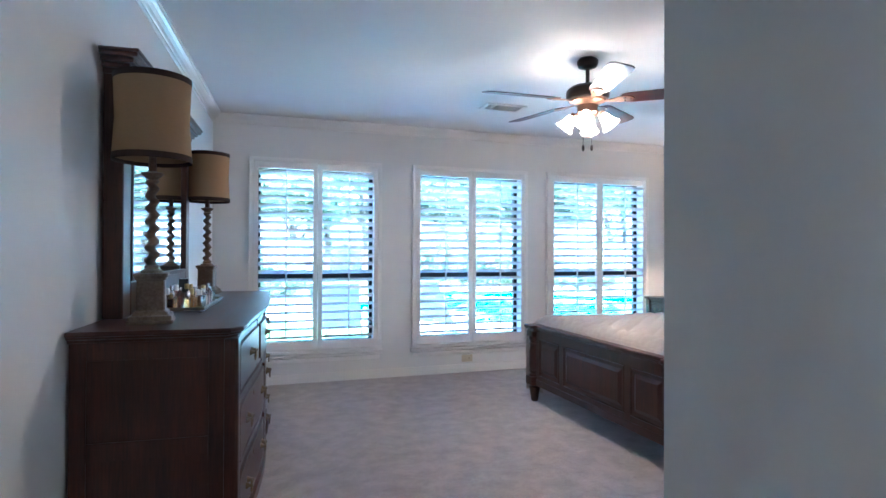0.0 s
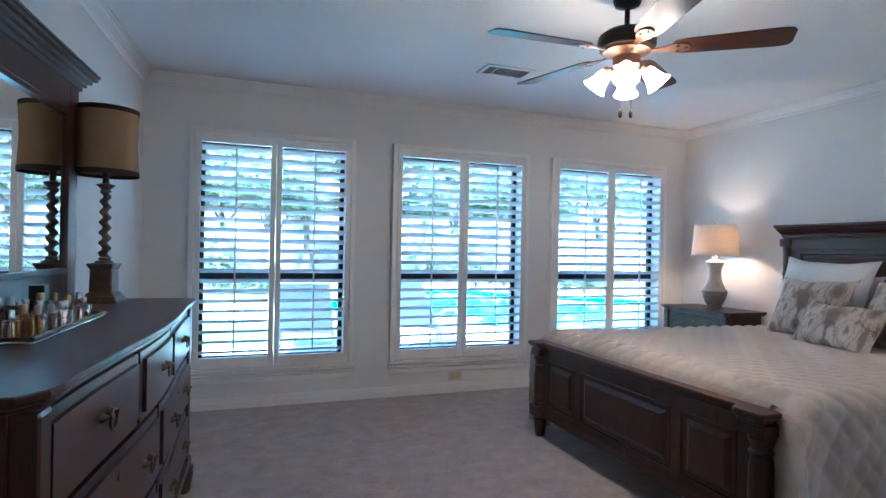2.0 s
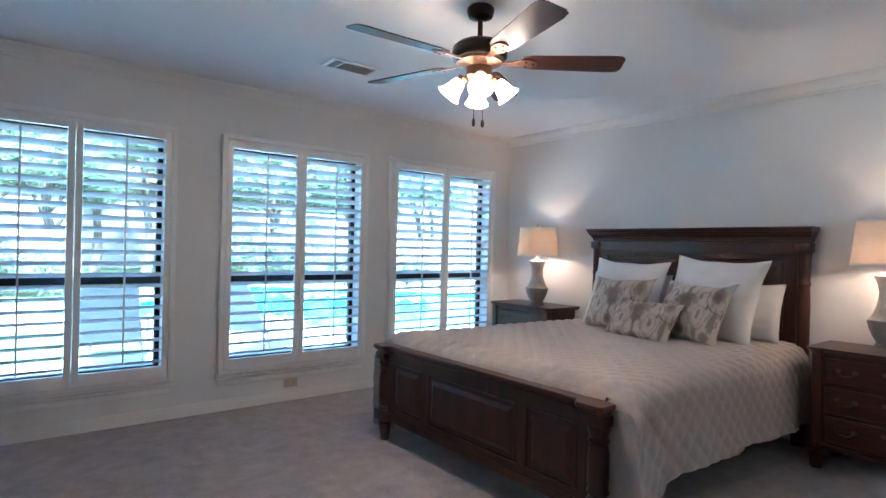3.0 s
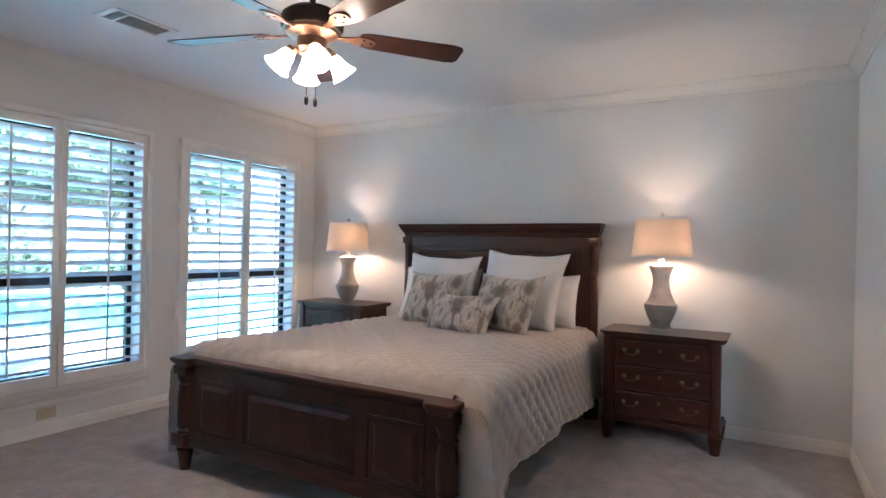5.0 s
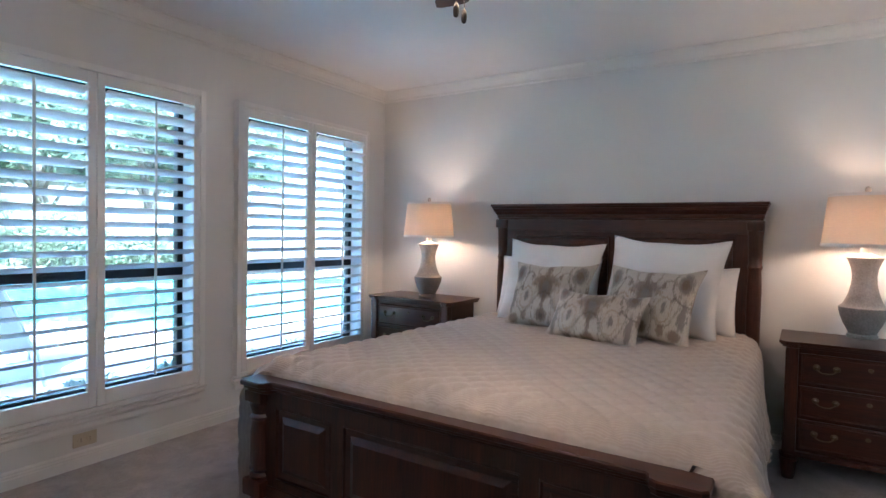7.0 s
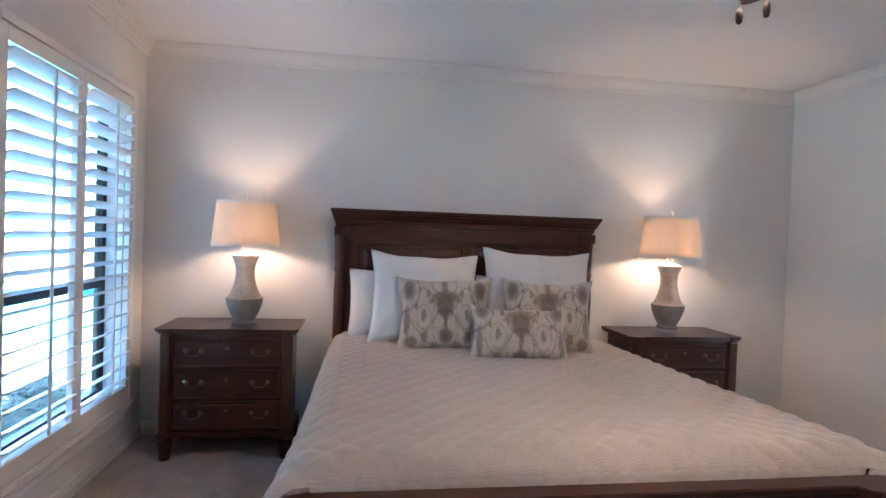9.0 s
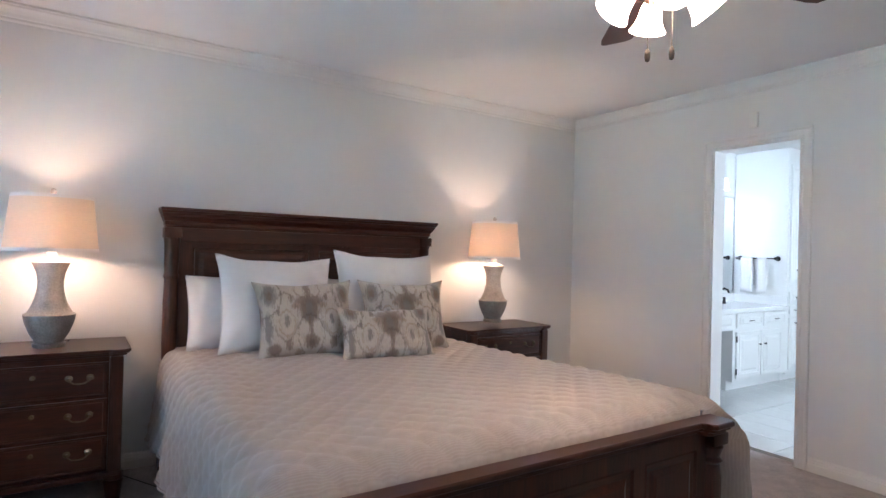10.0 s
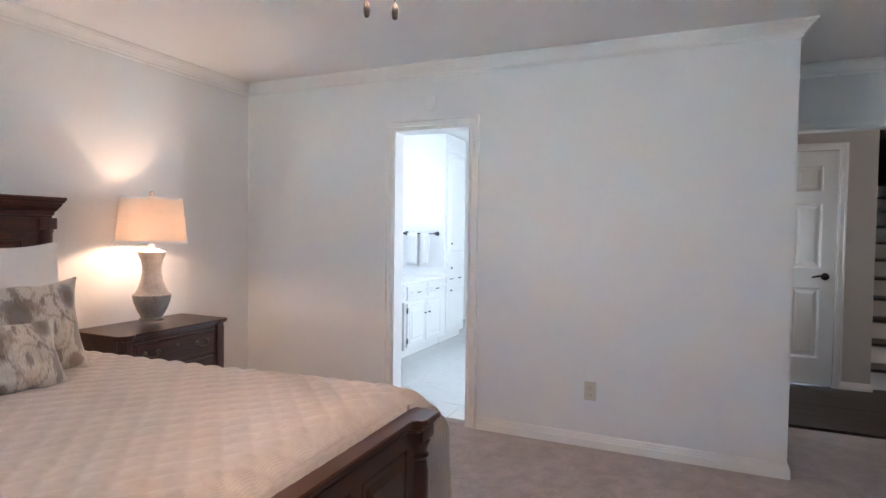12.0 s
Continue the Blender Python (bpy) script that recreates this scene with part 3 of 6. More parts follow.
vent = thing("ceiling_vent", "white metal ceiling register with slats", "vent", Matrix.Translation((2.832, 6.15, ZC)))
part("frame", boxes((-0.18, 0.18, -0.10, -0.075, -0.010, 0), (-0.18, 0.18, 0.075, 0.10, -0.010, 0), (-0.18, -0.15, -0.075, 0.075, -0.010, 0), (0.15, 0.18, -0.075, 0.075, -0.010, 0), (-0.095, -0.085, -0.075, 0.075, -0.010, 0), bevel=0.002), M_TRIM, vent)
# dark sheet behind the slats: the duct's shade as colour
part("duct_shade", boxes((-0.15, 0.15, -0.075, 0.075, -0.003, -0.0005)), M_DARKHOLE, vent)
for k in range(12):
    part("slat", boxes((-0.084, 0.149, -0.0015, 0.0105, -0.0006, 0.0006)), M_TRIM, vent).matrix_basis = pose(0, -0.068 + k * 0.0122, -0.007, 28, 0, 0)
for k in range(4):
    part("slat", boxes((-0.0006, 0.0006, -0.074, 0.074, -0.006, 0.006)), M_TRIM, vent).matrix_basis = pose(-0.142 + k * 0.0145, 0, -0.0075, 0, 30, 0)

# ---- ceiling fan ----
SHADE0 = 52      # turn of the light kit


def ceiling_fan():
    f = thing("ceiling_fan", "dark bronze ceiling fan with five wood blades and lit glass shades", "ceiling fan", Matrix.Translation(FAN))
    part("canopy", lathe([(0.055, 0), (0.066, -0.012), (0.066, -0.030), (0.058, -0.052), (0.030, -0.064), (0.018, -0.068)], 32), M_BRONZE, f, smooth=True)
    part("downrod", lathe([(0.0125, -0.06), (0.0125, -0.168)], 16), M_BRONZE, f, smooth=True)
    part("motor_housing", lathe([(0.02, -0.152), (0.026, -0.158), (0.045, -0.164), (0.105, -0.180), (0.130, -0.200), (0.136, -0.226), (0.134, -0.250), (0.126, -0.262), (0.10, -0.268)], 40), M_BRONZE, f, smooth=True)
    part("motor_band", lathe([(0.115, -0.266), (0.112, -0.276), (0.086, -0.288), (0.064, -0.298), (0.062, -0.338), (0.070, -0.344), (0.060, -0.358), (0.040, -0.366)], 40), M_COPPER, f, "copper coloured band", smooth=True)
    zb = -0.270
    for ang in (178, 106, 34, -39, -108):
        m = pose(0, 0, zb, 0, 0, ang) @ pose(0, 0, 0, -12, 0, 0)
        out = [(0.215, -0.048), (0.26, -0.060), (0.640, -0.073), (0.685, -0.066), (0.700, -0.045), (0.700, 0.045), (0.685, 0.066), (0.640, 0.073), (0.26, 0.060), (0.215, 0.048), (0.20, 0.02), (0.20, -0.02)]
        b = part("blade", solid(out, 0, 0.006, 0.0015), M_WOODX, f, "walnut stained fan blade")
        b.matrix_basis = m
        iron = solid([(0.055, -0.012), (0.12, -0.010), (0.165, -0.014), (0.20, -0.034), (0.245, -0.036), (0.275, -0.022), (0.285, 0), (0.275, 0.022), (0.245, 0.036), (0.20, 0.034), (0.165, 0.014), (0.12, 0.010), (0.055, 0.012)], -0.008, -0.0005, 0.003)
        part("blade_bracket", iron, M_COPPER, f).matrix_basis = m
        for sx, sy in ((0.225, 0.02), (0.225, -0.02), (0.262, 0)):
            part("screw", lathe([(0.006, -0.0115), (0.0065, -0.0085), (0.0065, -0.0075)], 8), M_BRONZE, f).matrix_basis = m @ Matrix.Translation((sx, sy, 0))
    for k in range(4):
        ang = SHADE0 + 90 * k
        m = pose(0, 0, 0, 0, 0, ang)
        part("lamp_arm", tube([(0.03, 0, -0.350), (0.055, 0, -0.353), (0.070, 0, -0.345), (0.080, 0, -0.355)], 0.008, 10), M_COPPER, f, smooth=True).matrix_basis = m
        sm = m @ pose(0.078, 0, -0.348, 0, -38, 0)
        part("socket", lathe([(0.012, 0.004), (0.024, -0.002), (0.025, -0.022), (0.022, -0.026)], 20), M_COPPER, f, smooth=True).matrix_basis = sm
        sh = lathe([(0.022, -0.020), (0.028, -0.028), (0.034, -0.045), (0.038, -0.068), (0.046, -0.092), (0.058, -0.112), (0.0595, -0.113), (0.055, -0.108), (0.043, -0.090), (0.035, -0.067), (0.031, -0.045), (0.024, -0.030), (0.018, -0.022)], 28, cap=False)
        part("glass_shade", sh, M_FANGLASS, f, "lit frosted bell glass shade", smooth=True).matrix_basis = sm
        part("lamp_bulb", lathe([(0.004, -0.025), (0.012, -0.034), (0.015, -0.042), (0.010, -0.050), (0.003, -0.053)], 14), M_FANGLASS, f, smooth=True).matrix_basis = sm
    for dx, dy, zl in ((0.037, 0.009, -0.545), (-0.037, -0.009, -0.555)):
        part("pull_chain", tube([(dx, dy, -0.37), (dx, dy, zl)], 0.0018, 6), M_BRONZE, f)
        part("pull_knob", lathe([(0.003, zl + 0.004), (0.008, zl - 0.006), (0.009, zl - 0.020), (0.007, zl - 0.034), (0.002, zl - 0.038)], 12), M_BRONZE, f, smooth=True).matrix_basis = Matrix.Translation((dx, dy, 0))


ceiling_fan()
for k in range(4):
    q = Vector(FAN) + pose(0, 0, 0, 0, 0, SHADE0 + 90 * k) @ pose(0.078, 0, -0.348, 0, -38, 0) @ Vector((0, 0, -0.088))
    bulb("fan_bulb", q, 0.26, (1.0, 0.70, 0.43), 0.02)


# ---- bed ----
BY = 5.113


def turned_post(h, r=0.045):
    """A turned column with rings, for the corners of the bed."""
    return [(r * 0.98, 0), (r * 1.02, h * 0.04), (r * 0.80, h * 0.08), (r * 1.05, h * 0.13), (r * 0.90, h * 0.17), (r * 0.98, h * 0.25), (r * 0.96, h * 0.6), (r * 0.80, h * 0.74), (r * 1.02, h * 0.78), (r * 0.80, h * 0.82), (r * 0.94, h * 0.88), (r * 1.08, h * 0.94), (r * 0.9, h)]


def raised_panel(bm, x, y0, y1, z0, z1, out=-1):
    """A raised field in a frame, on a face that looks along x."""
    g = 0.028
    d = [(0.0, 0.0), (0.006, 0.006), (-0.006, 0.012), (-0.006, g), (0.010, g + 0.030), (0.010, g + 0.032)]
    loops = []
    for o, ins in d:
        loops.append([bm.verts.new((x + out * o, yy, zz)) for yy, zz in ((y0 + ins, z0 + ins), (y1 - ins, z0 + ins), (y1 - ins, z1 - ins), (y0 + ins, z1 - ins))])
    for a, b in zip(loops, loops[1:]):
        for k in range(4):
            bm.faces.new((a[k], a[(k + 1) % 4], b[(k + 1) % 4], b[k]))
    bm.faces.new(loops[-1])


def slab(x0, x1, h, z0, z1, notch=0.045, end=0.16):
    """A moulded top whose ends step forward over the posts; origin at the bed's middle."""
    rings = []
    for ins, f in ((0.026, 0.0), (0.022, 0.06), (0.022, 0.26), (0.016, 0.30), (0.010, 0.36), (0.010, 0.52), (0.004, 0.55), (0.0, 0.62), (0.0, 0.90), (0.004, 1.0)):
        o = []
        for s in (1, -1):
            pts = [(x0 + ins + notch, h - end), (x0 + ins + notch * 0.72, h - end + 0.012), (x0 + ins + notch * 0.25, h - end + 0.016), (x0 + ins, h - end + 0.035), (x0 + ins, h - ins - 0.015), (x0 + ins + 0.015, h - ins), (x1 - ins, h - ins)]
            o += [(px, s * py) for px, py in (pts[::-1] if s == 1 else pts)]
        rings.append((o, z0 + f * (z1 - z0)))
    return stepped(rings)


def bed():
    b = thing("bed", "dark mahogany panel bed with carved posts and high headboard", "bed", Matrix.Translation((0, BY, 0)))
    # footboard
    fx = 3.027
    fb = part("footboard", boxes((fx, fx + 0.045, -0.80, 0.80, 0.13, 0.575)), M_WOODY, b)
    bm = slab(2.957, 3.102, 0.895, 0.556, 0.606)
    part("top_rail", bm, M_WOODY, fb, "moulded top rail")
    bm = bmesh.new()
    for y0, y1 in ((-0.735, -0.425), (-0.365, 0.365), (0.425, 0.735)):
        raised_panel(bm, fx - 0.003, y0, y1, 0.20, 0.50)
        part("panel", bm, M_WOODZ, fb)
        bm = bmesh.new()
    bm.free()
    for r in ((fx - 0.006, fx, -0.80, -0.735, 0.13, 0.56), (fx - 0.006, fx, -0.425, -0.365, 0.2, 0.5), (fx - 0.006, fx, 0.365, 0.425, 0.2, 0.5), (fx - 0.006, fx, 0.735, 0.80, 0.13, 0.56), (fx - 0.006, fx, -0.735, 0.735, 0.5, 0.562), (fx - 0.006, fx, -0.735, 0.735, 0.13, 0.2),):
        part("stile", boxes(r), M_WOODZ, fb)
    part("bottom_rail", boxes((fx - 0.014, fx - 0.006, -0.80, 0.80, 0.115, 0.165), bevel=0.003), M_WOODY, fb)
    for s in (-1, 1):
        bm = bmesh.new()
        box(bm, 2.982, 3.082, s * 0.835 - 0.05, s * 0.835 + 0.05, 0.510, 0.558, bevel=0.006)
        lathe(turned_post(0.335, 0.047), 28, Matrix.Translation((3.032, s * 0.835, 0.185)), bm)
        box(bm, 2.977, 3.087, s * 0.835 - 0.055, s * 0.835 + 0.055, 0.115, 0.185, bevel=0.008)
        lathe([(0.026, FZ), (0.030, FZ + 0.012), (0.043, 0.085), (0.046, 0.094), (0.034, 0.102), (0.045, 0.110), (0.045, 0.118)], 24, Matrix.Translation((3.032, s * 0.835, 0)), bm)
        part("foot_post", bm, M_WOODZ, b, "turned footboard post", smooth=True)
    # headboard
    hx = 5.255
    hb = part("headboard", boxes((hx, hx + 0.05, -0.80, 0.80, 0.25, 1.34)), M_WOODY, b)
    hb.location = (0, 0, 0)
    bm = bmesh.new()
    prof = ((0.078, 1.322), (0.075, 1.347), (0.066, 1.350), (0.062, 1.370), (0.052, 1.374), (0.040, 1.390), (0.028, 1.398), (0.022, 1.414), (0.012, 1.418), (0.008, 1.428), (0.002, 1.430), (0.0, 1.434), (0.0, 1.443), (0.003, 1.446))
    loops = [[bm.verts.new(q) for q in ((5.172 + ins, -0.899 + 0.42 * ins, z), (5.315, -0.899 + 0.42 * ins, z), (5.315, 0.899 - 0.42 * ins, z), (5.172 + ins, 0.899 - 0.42 * ins, z))] for ins, z in prof]
    for lo, hi in zip(loops, loops[1:]):
        for k in range(4):
            bm.faces.new((lo[k], lo[(k + 1) % 4], hi[(k + 1) % 4], hi[k]))
    bm.faces.new(loops[0])
    bm.faces.new(loops[-1])
    part("cornice", bm, M_WOODY, hb, "stepped cornice along the top")
    part("frieze", boxes((hx - 0.022, hx, -0.79, 0.79, 1.255, 1.335), bevel=0.003), M_WOODY, hb)
    bm = bmesh.new()
    for y0, y1 in ((-0.72, -0.03), (0.03, 0.72)):
        raised_panel(bm, hx - 0.004, y0, y1, 0.72, 1.225)
        part("panel", bm, M_WOODY, hb)
        bm = bmesh.new()
    bm.free()
    for r in ((hx - 0.008, hx, -0.80, -0.72, 0.3, 1.255), (hx - 0.008, hx, -0.03, 0.03, 0.72, 1.225), (hx - 0.008, hx, 0.72, 0.80, 0.3, 1.255), (hx - 0.008, hx, -0.72, 0.72, 1.225, 1.255),):
        part("stile", boxes(r), M_WOODZ, hb)
    for s in (-1, 1):
        bm = bmesh.new()
        box(bm, 5.215, 5.318, s * 0.83 - 0.045, s * 0.83 + 0.045, 1.275, 1.336, bevel=0.006)
        lathe([(0.040, 0), (0.041, 0.50), (0.036, 0.62), (0.043, 0.64), (0.036, 0.66), (0.039, 0.70), (0.041, 0.83), (0.045, 0.845), (0.045, 0.86)], 28, Matrix.Translation((5.26, s * 0.83, 0.42)), bm)
        box(bm, 5.215, 5.31, s * 0.83 - 0.045, s * 0.83 + 0.045, FZ, 0.42, bevel=0.006)
        part("head_post", bm, M_WOODZ, b, "columned headboard post", smooth=True)
    for s in (-1, 1):
        part("side_rail", boxes((3.08, 5.22, s * 0.79 - 0.015, s * 0.79 + 0.015, 0.2, 0.36), bevel=0.004), M_WOODX, b)
    part("box_spring", boxes((3.19, 5.24, -0.755, 0.755, 0.24, 0.42), bevel=0.03), M_WHITECLOTH, b)
    part("mattress", boxes((3.20, 5.24, -0.75, 0.75, 0.42, 0.63), bevel=0.06), M_WHITECLOTH, b)


bed()


def quilt():
    """A quilted coverlet: a flat top that rolls over the sides and flares to a rounded hem."""
    bm = bmesh.new()
    nx, ns = 220, 250
    x0, x1 = 3.075, 5.235
    rad, drop = 0.115, 0.37
    top = 0.76
    arc = rad * math.pi / 2
    half = top + arc + drop
    cell = 0.080
    grid = []
    for i in range(nx + 1):
        u = i / nx
        x = x0 + (x1 - x0) * u
        row = []
        for j in range(ns + 1):
            s = -half + 2 * half * j / ns
            a = abs(s)
            sg = 1 if s >= 0 else -1
            top = 0.76 + (0.10 * (1 - u) ** 0.8 if s < 0 else 0.04 * (1 - u))
            zt = 0.664 + 0.022 * (1 - u)
            foot = max(0.0, 1 - (x - x0) / 0.09)
            if a <= top:
                y, z, ny, nz = a, zt, 0.0, 1.0
                z -= 0.014 * (a / top) ** 3
            elif a <= top + arc:
                th = (a - top) / rad
                y, z, ny, nz = top + rad * math.sin(th), zt - 0.014 - rad * (1 - math.cos(th)), math.sin(th), math.cos(th)
            else:
                d = (a - top - arc) * (1 + 0.45 * max(0.0, 1 - (x - x0) / 0.35) ** 1.4)
                wave = 0.022 * math.sin(x * 7.3 + sg) + 0.012 * math.sin(x * 15.1 + 2 * sg)
                y = top + rad + 0.10 * d + wave * (d / drop) ** 1.5
                z, ny, nz = zt - 0.014 - rad - d, 1.0, 0.1
            z -= 0.058 * foot ** 2.0
            y += 0.02 * foot * (1 if a > top else 0)
            ru, rv = (x + s) / cell, (x - s) / cell
            puff = (abs(math.sin(math.pi * ru / 1.414)) * abs(math.sin(math.pi * rv / 1.414))) ** 0.45
            fade = 0.6 + 0.4 * max(min(1, a / top), 1 - u * 2.5)
            w = noise.noise(Vector((x * 2.1, s * 2.1, 3.0))) * 0.007 + noise.noise(Vector((x * 6, s * 6, 9.0))) * 0.003
            side = min(1.0, max(0.0, (a - top) / arc))
            near = max(0.0, 1 - (x - x0) / 0.55) ** 1.5 * (1.0 if sg < 0 else 0.6)
            y += 0.045 * side * near
            dz = 0.0140 * puff * fade + w
            row.append(bm.verts.new((x - 0.085 * side * near, sg * (y + ny * dz), max(0.05, z + nz * dz))))
        grid.append(row)
    for i in range(nx):
        for j in range(ns):
            bm.faces.new((grid[i][j], grid[i + 1][j], grid[i + 1][j + 1], grid[i][j + 1]))
    # the foot end tucks down behind the footboard
    last = grid[0]
    low = []
    for v in last:
        if abs(v.co.y) > 0.84:
            low.append(bm.verts.new((x0 + 0.012 + 0.006 * math.sin(v.co.z * 40), math.copysign(0.80, v.co.y), v.co.z - 0.01)))
        else:
            low.append(bm.verts.new((v.co.x - 0.02, v.co.y * 0.95, max(0.05, v.co.z - 0.10))))
    for j in range(ns):
        bm.faces.new((low[j], last[j], last[j + 1], low[j + 1]))
    hem = [[grid[i][j].co + Vector((0, 0.002 * (1 if j else -1), 0)) for i in range(nx + 1)] for j in (0, ns)]
    q = thing("quilt", "", "", Matrix.Translation((0, BY, 0)))
    part("coverlet", bm, M_QUILT, q, smooth=True)
    for e in hem:
        part("hem", tube(e, 0.006, 6), M_QUILT, q, smooth=True)
    tagged(q, "beige diamond quilted coverlet spread over the bed", "bedspread")


quilt()


def pillow(name, label, w, h, t, m, material, piping=None, seed=0, ear=0.03, category="pillow"):
    """A stuffed pillow in its own plane: x across, z up, y through it."""
    bm = bmesh.new()
    n = 30
    sides = []
    for sg in (-1, 1):
        g = []
        for i in range(n + 1):
            row = []
            for j in range(n + 1):
                u, v = 2 * i / n - 1, 2 * j / n - 1
                ex = 1 - (ear / w) * (1 - abs(v) ** 2.5) * abs(u) ** 3
                ez = 1 - (ear / h) * (1 - abs(u) ** 2.5) * abs(v) ** 3
                prof = ((1 - abs(u) ** 2.6) * (1 - abs(v) ** 2.6)) ** 0.55
                wr = noise.noise(Vector((u * 2.3 + seed, v * 2.3, seed * 1.7))) * 0.016 + noise.noise(Vector((u * 6 + seed, v * 6, seed))) * 0.006
                yy = sg * (t / 2) * prof + wr * prof * 1.0
                sag = 0.012 * noise.noise(Vector((u * 1.5 + seed, 3.1, seed))) * max(0, v)
                row.append((u * w / 2 * ex, yy + 0.006 * noise.noise(Vector((u * 3, v * 3, seed + 5))), v * h / 2 * ez + sag))
            g.append(row)
        sides.append(g)
    front = [[bm.verts.new(p) for p in row] for row in sides[0]]
    back = [[front[i][j] if i in (0, n) or j in (0, n) else bm.verts.new(sides[1][i][j]) for j in range(n + 1)] for i in range(n + 1)]
    edge = [front[i][0].co.copy() for i in range(n)] + [front[n][j].co.copy() for j in range(n)] + [front[n - i][n].co.copy() for i in range(n)] + [front[0][n - j].co.copy() for j in range(n)]
    for i in range(n):
        for j in range(n):
            bm.faces.new((front[i][j], front[i + 1][j], front[i + 1][j + 1], front[i][j + 1]))
            bm.faces.new((back[i][j], back[i][j + 1], back[i + 1][j + 1], back[i + 1][j]))
    pl = thing(name, label, category, m)
    part("cover", bm, material, pl, smooth=True)
    part("piping", tube(edge, 0.0035, 6, closed=True), piping or material, pl, smooth=True)
    return pl


def lean(x, y, z, h, tilt, turn=0, roll=0):
    """A pillow's pose: its lower edge at x, y, z, leaning back by tilt degrees from upright, its face to -x."""
    return pose(x, y, z, 0, 0, -90 + turn) @ pose(0, 0, 0, -tilt, roll, 0) @ Matrix.Translation((0, 0, h / 2))


pillow("bed_pillow", "white cotton sleeping pillow propped against the headboard", 0.72, 0.42, 0.15, lean(5.06, BY + 0.41, 0.66, 0.42, 14), M_WHITECLOTH, seed=1)
pillow("bed_pillow", "white cotton sleeping pillow propped against the headboard", 0.72, 0.40, 0.15, lean(5.06, BY - 0.40, 0.66, 0.40, 14), M_WHITECLOTH, seed=2)
pillow("euro_pillow", "large square white piped pillow leaning on the headboard", 0.66, 0.56, 0.20, lean(4.83, BY + 0.325, 0.655, 0.56, 20, -1, 1), M_WHITECLOTH, seed=3, ear=0.06)
pillow("euro_pillow", "large square white piped pillow leaning on the headboard", 0.68, 0.60, 0.20, lean(4.82, BY - 0.355, 0.655, 0.60, 20, -6, 2), M_WHITECLOTH, seed=4, ear=0.06)
pillow("throw_pillow", "square ikat print throw pillow in taupe and cream", 0.55, 0.45, 0.16, lean(4.60, BY + 0.235, 0.652, 0.45, 26, -5, -1), M_IKAT, seed=5, ear=0.07)
pillow("throw_pillow", "square ikat print throw pillow in taupe and cream", 0.54, 0.45, 0.16, lean(4.58, BY - 0.335, 0.652, 0.45, 26, -12, 1), M_IKAT, seed=6, ear=0.07)
pillow("lumbar_pillow", "small oblong ikat print pillow at the front", 0.53, 0.31, 0.14, lean(4.37, BY - 0.12, 0.655, 0.31, 32, -8, 1), M_IKAT, seed=7, ear=0.05)


# ---- drawer pulls ----
def bail_pull(parent, m, w=0.085):
    """A brass bail pull: two small plates and a hanging bar; looks along -x."""
    h = part("bail_pull", tube([(-0.012, -w / 2, 0.0), (-0.016, -w / 2 + 0.004, -0.012), (-0.018, -w / 4, -0.024), (-0.018, 0, -0.026), (-0.018, w / 4, -0.024), (-0.016, w / 2 - 0.004, -0.012), (-0.012, w / 2, 0.0)], 0.0032, 8), M_BRASS, parent, "antique brass bail pull", smooth=True)
    h.matrix_basis = m
    for s in (-1, 1):
        part("rosette", lathe([(0.016, 0), (0.015, 0.002), (0.010, 0.004), (0.006, 0.006), (0.006, 0.014), (0.003, 0.016)], 14, pose(0, s * w / 2, 0, 0, -90, 0)), M_BRASS, h, smooth=True)


